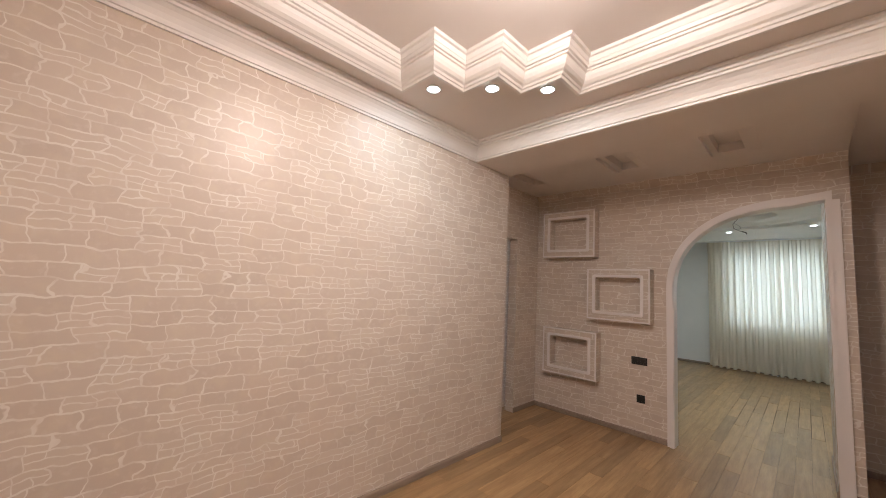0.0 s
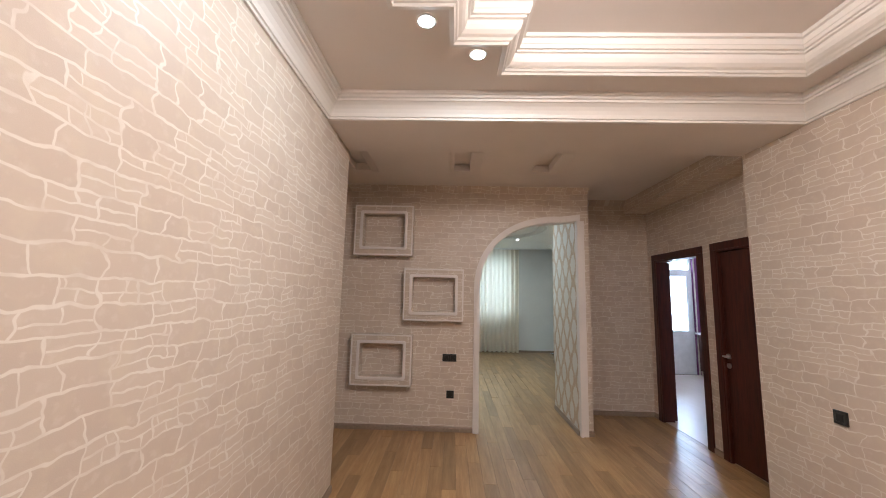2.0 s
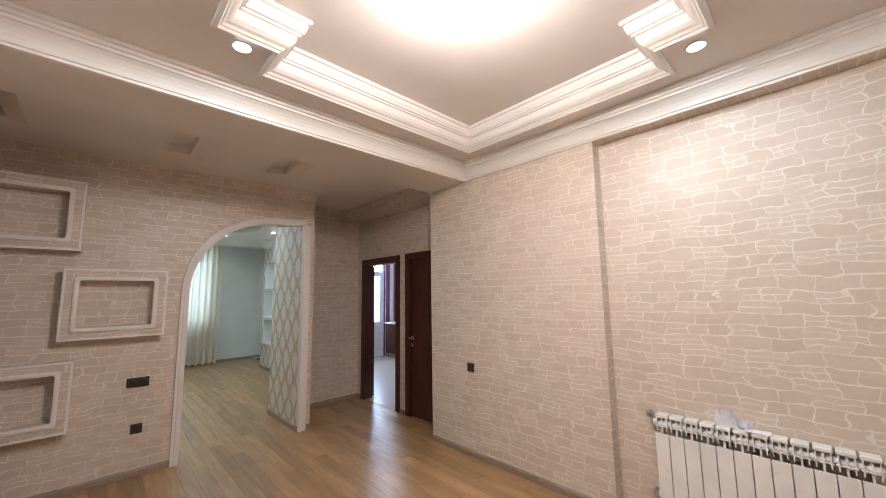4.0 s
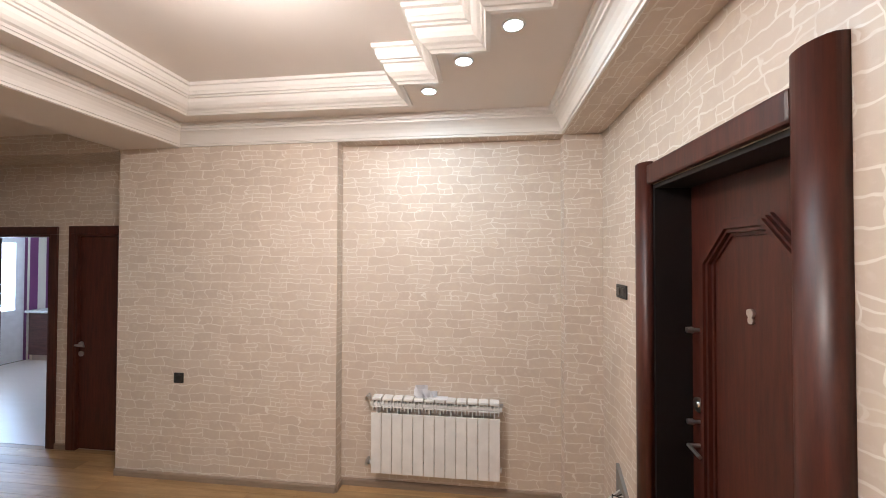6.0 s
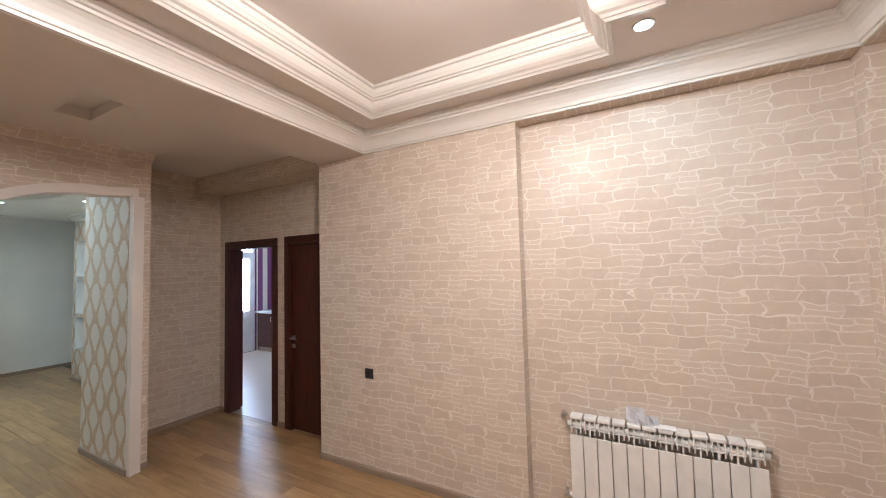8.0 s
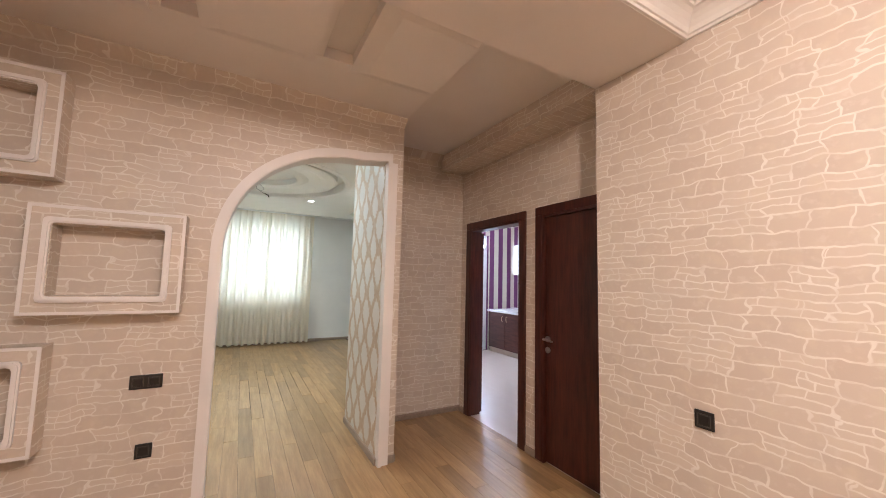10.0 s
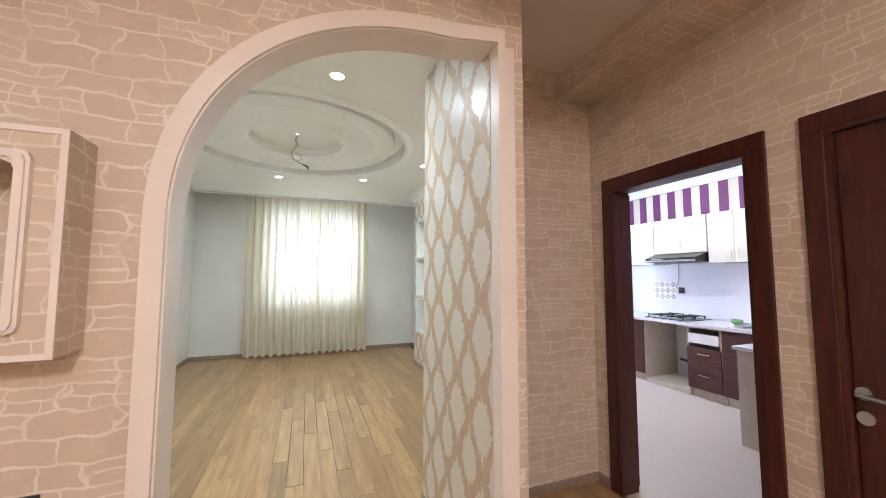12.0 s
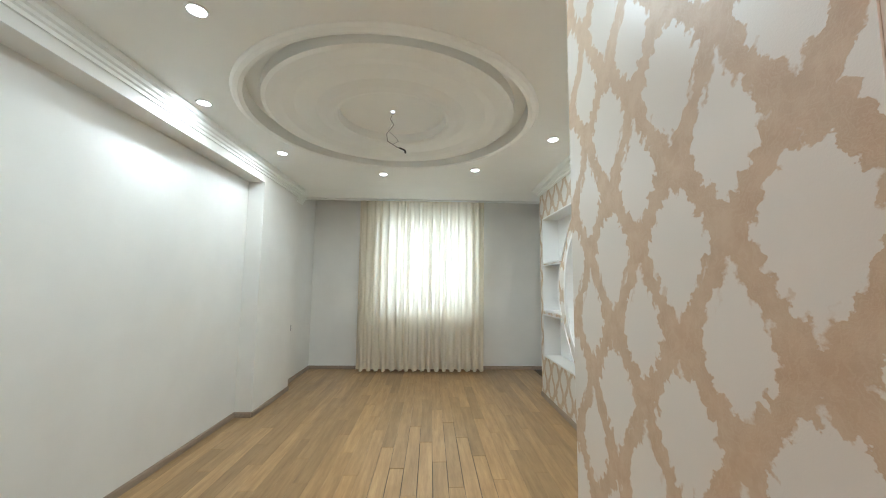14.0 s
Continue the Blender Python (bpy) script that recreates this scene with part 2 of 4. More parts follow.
CURTAIN = curtain_cloth("cream_curtain_cloth", (0.83, 0.755, 0.62), 0.42)
GREEN = plain("green_plastic", (0.16, 0.36, 0.14), 0.3)
BLUE = plain("blue_plastic", (0.06, 0.16, 0.55), 0.3)
glass_nodes = Nodes("window_glass")
GLASS = glass_nodes.done(rgb(1, 1, 1), 0.02, Transmission_Weight=1.0, IOR=1.45)


# ---- mesh helpers ----
def box(bm, x0, x1, y0, y1, z0, z1, bevel=0.0):
    made = bmesh.ops.create_cube(bm, size=1.0, matrix=Matrix.Translation(((x0 + x1) / 2, (y0 + y1) / 2, (z0 + z1) / 2)) @ Matrix.Diagonal((x1 - x0, y1 - y0, z1 - z0, 1)))
    if bevel:
        edges = list({e for vert in made["verts"] for e in vert.link_edges})
        bmesh.ops.bevel(bm, geom=edges, offset=bevel, segments=2, affect="EDGES", profile=0.5)
    return bm


def boxes(*rows, bevel=0.0):
    bm = bmesh.new()
    for row in rows:
        box(bm, *row, bevel=bevel)
    return bm


def cyl(bm, a, b, r1, r2=None, seg=20):
    """A tapered round bar from a to b."""
    a, b = Vector(a), Vector(b)
    turn = (b - a).to_track_quat("Z", "Y").to_matrix().to_4x4()
    bmesh.ops.create_cone(bm, cap_ends=True, segments=seg, radius1=r1, radius2=r1 if r2 is None else r2, depth=(b - a).length,
                          matrix=Matrix.Translation((a + b) / 2) @ turn)
    return bm


def rod(*points, r=0.01, seg=12):
    bm = bmesh.new()
    for a, b in zip(points, points[1:]):
        cyl(bm, a, b, r, seg=seg)
    for p in points[1:-1]:
        bmesh.ops.create_icosphere(bm, subdivisions=2, radius=r, matrix=Matrix.Translation(p))
    return bm


def sweep(path, profile, closed=True, smooth=False):
    """Mitred moulding: profile rows (inward, height) carried along a plan path; inward is to the left of travel."""
    bm = bmesh.new()
    count, rings = len(path), []
    for i, p in enumerate(path):
        p = Vector((*p, 0))
        before = Vector((*path[i - 1], 0)) if closed or i else None
        after = Vector((*path[(i + 1) % count], 0)) if closed or i < count - 1 else None
        d1 = (p - before).normalized() if before is not None else (after - p).normalized()
        d2 = (after - p).normalized() if after is not None else d1
        n1, n2 = Vector((-d1.y, d1.x, 0)), Vector((-d2.y, d2.x, 0))
        m = (n1 + n2)
        m = m / max(0.2, m.dot(n1))
        rings.append([bm.verts.new((p.x + m.x * o, p.y + m.y * o, z)) for o, z in profile])
    k = len(profile)
    for i in range(count if closed else count - 1):
        a, b = rings[i], rings[(i + 1) % count]
        for j in range(k):
            bm.faces.new((a[j], b[j], b[(j + 1) % k], a[(j + 1) % k]))
    if not closed:
        bm.faces.new(rings[0][::-1]), bm.faces.new(rings[-1])
    bmesh.ops.recalc_face_normals(bm, faces=bm.faces)
    return bm


def slab(outer, holes, to3d, depth):
    """A flat panel with holes: plan points, a function to 3D, and the vector of its thickness."""
    bm = bmesh.new()
    edges = []
    for loop in (outer, *holes):
        vs = [bm.verts.new(to3d(*p)) for p in loop]
        edges += [bm.edges.new((vs[i - 1], vs[i])) for i in range(len(vs))]
    bmesh.ops.triangle_fill(bm, use_beauty=True, use_dissolve=False, edges=edges)
    made = bmesh.ops.extrude_face_region(bm, geom=bm.faces[:])
    bmesh.ops.translate(bm, verts=[g for g in made["geom"] if isinstance(g, bmesh.types.BMVert)], vec=depth)
    bmesh.ops.recalc_face_normals(bm, faces=bm.faces)
    return bm


def part(name, bm, material, parent=None, label=""):
    """Links a bmesh as one mesh object under a thing or a part."""
    at = Vector((0, 0, 0))
    up = parent
    while up is not None:
        at += up.location
        up = up.parent
    bmesh.ops.translate(bm, verts=bm.verts[:], vec=-at)
    mesh = bpy.data.meshes.new(name)
    bm.to_mesh(mesh)
    bm.free()
    mesh.materials.append(material)
    ob = new(name, mesh)
    ob.parent = parent
    if label:
        ob["label"] = label
    return ob


def smooth(ob):
    for poly in ob.data.polygons:
        poly.use_smooth = True
    return ob


def thing(name, place, label, category, group=""):
    ob = new(name)
    ob.location = place
    ob.empty_display_size = 0.1
    return tagged(ob, label, category, group)


def structure(name, bm, material, label="", category=""):
    return tagged(part(name, bm, material), label, category, kind="structure")


# ---- structure: hall ----
XE, YS, YB0, YB1, YA, YAB = 3.28, -0.09, 3.25, 3.80, 5.10, 5.21     # east wall, south wall, beam, arch wall
SOF, PASS_Z, ALC_Z, TRAY_Z = 2.71, 2.80, 2.86, 3.03
YP, YR = 0.18, 1.89                                                 # pilaster and recess on the east wall
XD, YN = 3.57, 5.86                                                # door wall and back wall of the alcove
structure("wall_hall_west", boxes((-0.12, 0.0, YS, YB1, 0, 3.3)), STONE, "stone-patterned wallpapered hall wall", "wall")
structure("wall_hall_east", boxes((XE, XE + 0.29, YR, YB1, 0, 3.3), (XE + 0.11, XE + 0.3, YP, YR, 0, 3.3),
                                  (XE, XE + 0.11, YP, YR, SOF, 3.3), (XE, XE + 0.3, YS - 0.40, YP, 0, 3.3)), STONE,
          "stone-patterned wallpapered wall with a shallow radiator recess", "wall")
FD0, FD1, FDZ = 1.64, 2.50, 2.185                                    # front door opening
structure("wall_hall_south", boxes((FD1, XE, YS - 0.40, YS, 0, 3.3), (-0.12, FD0, YS - 0.40, YS, 0, 3.3),
                                   (FD0, FD1, YS - 0.40, YS, FDZ, 3.3)), STONE, "stone-patterned wallpapered wall round the front door", "wall")
structure("beam_south", boxes((0.0, XE, YS, YP, SOF, 3.3)), STONE, "papered soffit over the front door", "beam")
structure("beam_hall", boxes((-0.6, XD, YB0, YB1, SOF, 3.3)), CEILING, "painted dropped beam across the hall", "beam")

TRAY = [(0.285, 0.485), (2.07, 0.485), (2.07, 0.755), (2.36, 0.755), (2.36, 1.03), (2.665, 1.03), (2.665, 1.275), (2.97, 1.275),
        (2.97, 2.905), (1.185, 2.905), (1.185, 2.64), (0.895, 2.64), (0.895, 2.38), (0.605, 2.38), (0.605, 2.095), (0.285, 2.095)]
structure("ceiling_hall", slab([(0, YP), (XE, YP), (XE, YB0), (0, YB0)], [TRAY], lambda a, b: (a, b, RING_Z), (0, 0, 0.12)), CEILING,
          "beige painted ceiling border round a raised tray", "ceiling")
structure("ceiling_tray", boxes((0.15, 3.1, 0.35, 3.05, TRAY_Z, TRAY_Z + 0.1)), CEILING, "beige painted raised tray ceiling", "ceiling")
CROWN = [(-0.035, 2.866), (-0.035, 2.850), (-0.012, 2.846), (-0.004, 2.858), (0.004, 2.860), (0.012, 2.872), (0.028, 2.880), (0.043, 2.895), (0.053, 2.916), (0.057, 2.938),
         (0.070, 2.941), (0.072, 2.952), (0.084, 2.955), (0.090, 2.972), (0.094, 2.976), (0.098, 3.006), (0.113, 3.010), (0.116, 3.029), (-0.02, 3.029), (-0.02, 2.868)]
structure("tray_moulding", sweep(TRAY, CROWN), PLASTER, "white stepped plaster crown moulding with zigzag corners", "moulding")
CORNICE = [(0.0, 2.712), (0.013, 2.712), (0.015, 2.726), (0.024, 2.729), (0.030, 2.752), (0.041, 2.776), (0.056, 2.797), (0.074, 2.812), (0.086, 2.815),
           (0.088, 2.829), (0.101, 2.833), (0.104, 2.847), (0.122, 2.851), (0.125, 2.869), (0.0, 2.869)]
structure("cornice_hall", sweep([(0.0, YP), (XE, YP), (XE, YB0), (0.0, YB0)], CORNICE), PLASTER, "white stepped plaster cornice", "moulding")

# ---- structure: passage and alcove ----
AX0, AX1 = 1.215, 2.345


def arch_curve(x0, x1, top, spring, n=28):
    """The opening's outline, from the left foot over the lopsided arch to the right foot."""
    pts = [(x0, 0.0), (x0, spring)]
    cx, rx, rz = x1 - 0.22, x1 - 0.22 - x0, top - spring - 0.03
    for i in range(1, n + 1):
        a = math.pi * (1 - i / n / 2)
        pts.append((cx - rx * abs(math.cos(a)) ** 0.90, spring + rz * math.sin(a) ** 0.90))
    return pts + [(x1, top), (x1, 0.0)]


ARCH_IN = arch_curve(AX0, AX1, 2.41, 1.57)
ARCH_OUT = arch_curve(AX0 - 0.060, AX1 + 0.04, 2.485, 1.57)
NICHES = [(-0.245, 0.435, 1.945, 2.53), (0.35, 1.03, 1.215, 1.80), (-0.215, 0.465, 0.50, 1.055)]


def wall_outline(x0, x1, z1):
    return [(x0, 0.0)] + ARCH_IN[:1] + ARCH_IN[1:] + [(x1, 0.0), (x1, z1), (x0, z1)]


structure("wall_arch", slab(wall_outline(-0.4, 2.49, 3.3), [], lambda a, b: (a, YA, b), (0, 0.055, 0)), STONE,
          "stone-patterned wallpapered wall with an arched opening", "wall")
structure("wall_living_south", slab(wall_outline(-0.4, 2.40, 3.3), [], lambda a, b: (a, YA + 0.055, b), (0, 0.055, 0)), LR_WALL, "pale living room wall", "wall")
trim = slab(ARCH_OUT + ARCH_IN[::-1], [], lambda a, b: (a, YA - 0.03, b), (0, 0.034, 0))
structure("arch_trim", trim, TRIM_PAINT, "white painted raised arch surround", "trim")
step = slab(arch_curve(AX0 - 0.034, AX1 + 0.024, 2.444, 1.57) + ARCH_IN[::-1], [], lambda a, b: (a, YA - 0.042, b), (0, 0.012, 0))
structure("arch_bead", step, TRIM_PAINT, "white inner bead of the arch surround", "trim")
reveal = slab(arch_curve(AX0 - 0.003, AX1 + 0.003, 2.413, 1.57)[:-1] + arch_curve(AX0 + 0.006, AX1, 2.406, 1.57)[:-1][::-1], [], lambda a, b: (a, YA - 0.028, b), (0, 0.140, 0))
structure("arch_lining", reveal, TRIM_PAINT, "smooth white lining of the arch", "trim")
structure("wall_pier", boxes((2.43, 2.49, YA + 0.055, YN + 0.0, 0, 3.3)), STONE, "stone-patterned end of the dividing wall", "wall")
structure("wall_living_pier", boxes((2.341, 2.43, YAB, 6.06, 0, 3.3), (2.341, 2.43, YA + 0.03, YAB, 0, 2.405)), DAMASK, "dividing wall with beige damask wallpaper", "wall")
structure("arch_jamb", boxes((AX1 - 0.001, 2.43, YA - 0.0275, YA + 0.029, 0, 2.405)), TRIM_PAINT, "white jamb of the arch", "trim")
structure("wall_alcove_north", boxes((2.49, XD + 0.12, YN, YN + 0.06, 0, 3.3)), STONE, "stone-patterned wallpapered back wall", "wall")
KD = (4.84, 5.665, 2.015)                                             # kitchen door opening
DD = (3.87, 4.565, 2.02)                                             # closed door opening
structure("wall_alcove_east", boxes((XD, XD + 0.06, YB1 - 0.4, DD[0], 0, 3.3), (XD, XD + 0.06, DD[0], DD[1], DD[2], 3.3), (XD, XD + 0.06, DD[1], KD[0], 0, 3.3),
                                    (XD, XD + 0.06, KD[0], KD[1], KD[2], 3.3), (XD, XD + 0.06, KD[1], YN, 0, 3.3)), STONE, "stone-patterned wallpapered wall with two doors", "wall")
structure("beam_alcove", boxes((3.27, XD, YB1, YN, 2.69, 2.95)), STONE, "papered dropped soffit over the doors", "beam")
structure("wall_passage_west", boxes((-0.52, -0.40, 4.60, YA + 0.15, 0, 3.3), (-0.52, -0.40, YB1 - 0.3, 4.60, 2.15, 3.3), (-0.70, -0.60, YB1 - 0.3, 4.75, 0, 3.3)), STONE,
          "stone-patterned wallpapered passage wall", "wall")
structure("wall_passage_south", boxes((-0.7, -0.12, YB1 - 0.3, YB1 - 0.2, 0, 3.3)), STONE, "stone-patterned wallpapered passage wall", "wall")
PANELS = ((0.02, 0.90), (1.06, 1.70), (1.88, 2.49))                 # raised fields between the slots
pc = boxes((-0.7, 2.49, YB1, YA, PASS_Z + 0.075, PASS_Z + 0.175), (-0.7, 2.49, 4.52, YA, PASS_Z, PASS_Z + 0.075), *[(a, b, YB1, 4.52, PASS_Z, PASS_Z + 0.075) for a, b in PANELS],
           (-0.7, -0.14, YB1, 4.52, PASS_Z, PASS_Z + 0.075), bevel=0.004)
for a, b in PANELS:
    field = box(bmesh.new(), a + 0.0, b - 0.05, YB1 + 0.02, 4.60, PASS_Z - 0.035, PASS_Z - 0.0005)
    for v in field.verts:
        if v.co.z < PASS_Z - 0.01:
            v.co.x += 0.10 if v.co.x < (a + b) / 2 else 0.0
            v.co.y += 0.10 if v.co.y < 4.1 else -0.10
    tmp = bpy.data.meshes.new("tmp")
    field.to_mesh(tmp)
    field.free()
    pc.from_mesh(tmp)
    bpy.data.meshes.remove(tmp)
structure("ceiling_alcove", boxes((2.49, XD, YB1, YN, ALC_Z, ALC_Z + 0.13)), CEILING, "beige painted alcove ceiling", "ceiling")
structure("ceiling_passage", pc, CEILING, "beige painted ceiling with raised panels and slots", "ceiling")
structure("ceiling_cove", sweep([(2.49, YA), (-0.4, YA)], [(0.0, PASS_Z - 0.075), (0.0, PASS_Z - 0.001), (0.07, PASS_Z - 0.001)], closed=False), STONE, "papered sloping cove under the ceiling", "trim")
structure("ceiling_cove_alcove", sweep([(XD, YN), (2.49, YN)], [(0.0, ALC_Z - 0.07), (0.0, ALC_Z - 0.001), (0.07, ALC_Z - 0.001)], closed=False), STONE, "papered sloping cove under the ceiling", "trim")

# ---- structure: living room ----
LRW, LRP, LRE, LRN = -0.25, -0.07, 3.30, 11.02
PY0, PY1, LEN = 8.82, 9.80, 9.59                                    # pilaster on the west wall, end of the east wall
structure("wall_living_west", boxes((LRW - 0.12, LRW, YAB, PY0, 0, 2.56), (LRW - 0.12, LRP, YAB, PY0, 2.56, 3.0), (LRW - 0.12, LRP, PY0, PY1, 0, 3.0),
                                    (LRW - 0.12, -0.20, PY1, LRN, 0, 3.0)), LR_WALL, "pale papered living room wall with a pilaster", "wall")
WX0, WX1, WZ0, WZ1 = 1.03, 2.54, 1.0, 2.50
structure("wall_living_north", boxes((-0.37, WX0, LRN, LRN + 0.28, 0, 3.0), (WX1, 4.0, LRN, LRN + 0.28, 0, 3.0), (WX0, WX1, LRN, LRN + 0.28, 0, WZ0), (WX0, WX1, LRN, LRN + 0.28, WZ1, 3.0)),
          LR_WALL, "pale papered window wall", "wall")
CIRC = (8.09, 1.37, 0.70)                                           # round niche: y, z, radius
SHELVES = []
for z0, z1 in ((1.72, 2.29), (1.11, 1.68), (0.54, 1.05)):
    curved = []
    for i in range(9):
        z = z0 + (z1 - z0) * i / 8
        curved.append((8.92 - 0.57 * (abs(z - 1.39) / 0.88) ** 1.6, z))
    SHELVES.append([(9.43, z1), (9.43, z0)] + curved)
ROUND = [(CIRC[0] + 0.58 * math.cos(math.tau * i / 48), CIRC[1] + CIRC[2] * math.sin(math.tau * i / 48)) for i in range(48)]
structure("wall_living_east", slab([(6.0, 0), (LEN, 0), (LEN, 3.0), (6.0, 3.0)], SHELVES + [ROUND], lambda a, b: (LRE, a, b), (0.04, 0, 0)), DAMASK,
          "living room wall with beige damask wallpaper and niches", "wall")
structure("wall_living_east_end", boxes((3.75, 3.87, LEN - 0.06, LRN, 0, 3.0), (LRE + 0.04, 3.75, LEN - 0.06, LEN, 0, 3.0)), LR_WALL, "pale papered living room wall", "wall")
structure("wall_living_back", boxes((2.43, XD, 5.925, 6.06, 0, 3.0)), DAMASK, "damask papered wall behind the alcove", "wall")
MED = (1.49, 7.64)
disc_hole = [(MED[0] + 1.10 * math.cos(math.tau * i / 72), MED[1] + 1.10 * math.sin(math.tau * i / 72)) for i in range(72)]
structure("ceiling_living", slab([(-0.37, YA + 0.1), (2.43, YA + 0.1), (2.43, 5.93), (3.87, 5.93), (3.87, 10.41), (-0.37, 10.41)], [disc_hole], lambda a, b: (a, b, LR_Z), (0, 0, 0.06)), LR_CEIL,
          "white ceiling round a circular plaster medallion", "ceiling")
structure("curtain_pocket", boxes((-0.37, 3.87, 10.36, 10.41, 2.735, 2.756), (-0.37, 3.87, 10.41, LRN, 2.90, 2.98), (-0.37, 3.87, 10.37, 10.41, 2.818, 2.98)), LR_CEIL, "white curtain pelmet box of the ceiling", "ceiling")


def lathe(rows, centre, seg=96):
    bm = bmesh.new()
    rings = []
    for r, z in rows:
        rings.append([bm.verts.new((centre[0] + r * math.cos(math.tau * i / seg), centre[1] + r * math.sin(math.tau * i / seg), z)) for i in range(seg)])
    for a, b in zip(rings, rings[1:]):
        for i in range(seg):
            bm.faces.new((a[i], a[(i + 1) % seg], b[(i + 1) % seg], b[i]))
    bmesh.ops.recalc_face_normals(bm, faces=bm.faces)
    return bm


Z = LR_Z
med = lathe([(1.17, Z + 0.01), (1.165, Z - 0.006), (1.15, Z - 0.020), (1.12, Z - 0.026), (1.09, Z - 0.015), (1.08, Z + 0.09), (0.985, Z + 0.09), (0.98, Z + 0.012), (0.95, Z + 0.004),
             (0.84, Z + 0.010), (0.76, Z + 0.032), (0.60, Z + 0.030), (0.53, Z + 0.012), (0.47, Z + 0.006), (0.44, Z + 0.014), (0.43, Z + 0.085), (0.20, Z + 0.092), (0.02, Z + 0.095)], MED)
structure("ceiling_medallion", med, LR_CEIL, "round stepped plaster ceiling medallion", "ceiling")
LCORN = [(0.0, 2.638), (0.012, 2.638), (0.014, 2.660), (0.028, 2.666), (0.03, 2.684), (0.046, 2.692), (0.05, 2.714), (0.074, 2.722), (0.078, 2.757), (0.0, 2.757)]
structure("cornice_living_west", sweep([(-0.20, 10.36), (-0.20, PY1), (LRP, PY1), (LRP, YAB)], LCORN, closed=False), LR_CEIL, "white plaster cornice", "moulding")
structure("cornice_living_east", sweep([(LRE, 6.06), (LRE, LEN), (3.75, LEN), (3.75, 10.36)], LCORN, closed=False), LR_CEIL, "white plaster cornice", "moulding")

# ---- structure: kitchen ----
KW, KE, KN, KS = XD + 0.06, 6.55, 8.60, 3.8
structure("wall_kitchen_east", boxes((KE, KE + 0.12, KS, 8.22, 0, 2.2)), KITCHEN_WALL, "white tiled kitchen wall", "wall")
structure("wall_kitchen_east_upper", boxes((KE, KE + 0.12, KS, KN, 2.2, 2.9), (KE, KE + 0.12, 8.22, KN, 0, 2.2)), STRIPES, "purple and cream striped wallpaper", "wall")
BD = (5.30, 5.96, 2.42)
KX0, KZ0 = 4.30, 1.05                                              # window beside the balcony door
structure("wall_kitchen_north", boxes((KW + 0.06, KX0, KN, KN + 0.2, 0, 2.9), (KX0, BD[0], KN, KN + 0.2, 0, KZ0), (KX0, BD[0], KN, KN + 0.2, BD[2], 2.9), (BD[1], KE, KN, KN + 0.2, 0, 2.9), (BD[0], BD[1], KN, KN + 0.2, BD[2], 2.9)), STRIPES,
          "purple and cream striped kitchen wall with the balcony door", "wall")
structure("wall_kitchen_west", boxes((KW, KW + 0.06, KS, DD[0], 0, 2.9), (KW, KW + 0.06, DD[0], DD[1], DD[2], 2.9), (KW, KW + 0.06, DD[1], KD[0], 0, 2.9), (KW, KW + 0.06, KD[0], KD[1], KD[2], 2.9),
                                     (KW, KW + 0.06, KD[1], KN, 0, 2.9)), STRIPES, "striped kitchen wall", "wall")
structure("wall_kitchen_south", boxes((KW + 0.06, KE, KS - 0.1, KS, 0, 2.9)), STRIPES, "striped kitchen wall", "wall")
structure("ceiling_kitchen", boxes((KW, KE + 0.12, KS - 0.1, KN + 0.2, 2.72, 2.82)), LR_CEIL, "white kitchen ceiling", "ceiling")
structure("cornice_kitchen", boxes((KE - 0.05, KE, KS, KN, 2.64, 2.719)), LR_CEIL, "white kitchen cornice", "moulding")
structure("floor_kitchen", boxes((XD + 0.02, KE, KS, 5.9, -0.1, 0.004), (3.88, KE, 5.9, KN, -0.1, 0.004)), tile_floor(), "pale kitchen floor", "floor")
structure("ground_slab", boxes((-2, 7.2, -3, 11.6, -0.25, -0.101)), SUBFLOOR, "concrete slab under the floor", "floor")


# ---- skirting ----
def skirt(name, *runs):
    bm = bmesh.new()
    for a, b in runs:
        piece = sweep([a, b], [(0.0, 0.0), (0.014, 0.0), (0.014, 0.042), (0.009, 0.052), (0.0, 0.055)], closed=False)
        tmp = bpy.data.meshes.new("tmp")
        piece.to_mesh(tmp)
        piece.free()
        bm.from_mesh(tmp)
        bpy.data.meshes.remove(tmp)
    structure(name, bm, SKIRT, "grey-brown laminate skirting", "baseboard")


skirt("baseboard_hall", ((0, YB1), (0, YS)), ((0, YS), (FD0 - 0.13, YS)), ((FD1 + 0.12, YS), (XE, YS)), ((XE, YS), (XE, YP)), ((XE, YP), (XE + 0.11, YP)),
      ((XE + 0.11, YP), (XE + 0.11, YR)), ((XE + 0.11, YR), (XE, YR)), ((XE, YR), (XE, YB1)), ((XE, YB1), (XD, YB1)))
skirt("baseboard_passage", ((AX0 - 0.060, YA), (-0.4, YA)), ((2.49, YA), (AX1 + 0.04, YA)), ((2.49, YN), (2.49, YA)), ((XD, YN), (2.49, YN)), ((XD, DD[1] + 0.075), (XD, KD[0] - 0.075)), ((XD, KD[1] + 0.075), (XD, YN)),
      ((-0.4, YA), (-0.4, 4.6)))
skirt("baseboard_living", ((2.341, YA + 0.0), (2.341, 6.06)), ((2.341, 6.06), (LRE, 6.06)), ((LRE, 6.06), (LRE, LEN)), ((LRE, LEN), (3.75, LEN)), ((3.75, LEN), (3.75, LRN)), ((3.75, LRN), (-0.2, LRN)),
      ((-0.2, LRN), (-0.2, PY1)), ((-0.2, PY1), (LRP, PY1)), ((LRP, PY1), (LRP, PY0)), ((LRP, PY0), (LRW, PY0)), ((LRW, PY0), (LRW, YAB)), ((LRW, YAB), (AX0, YAB)))

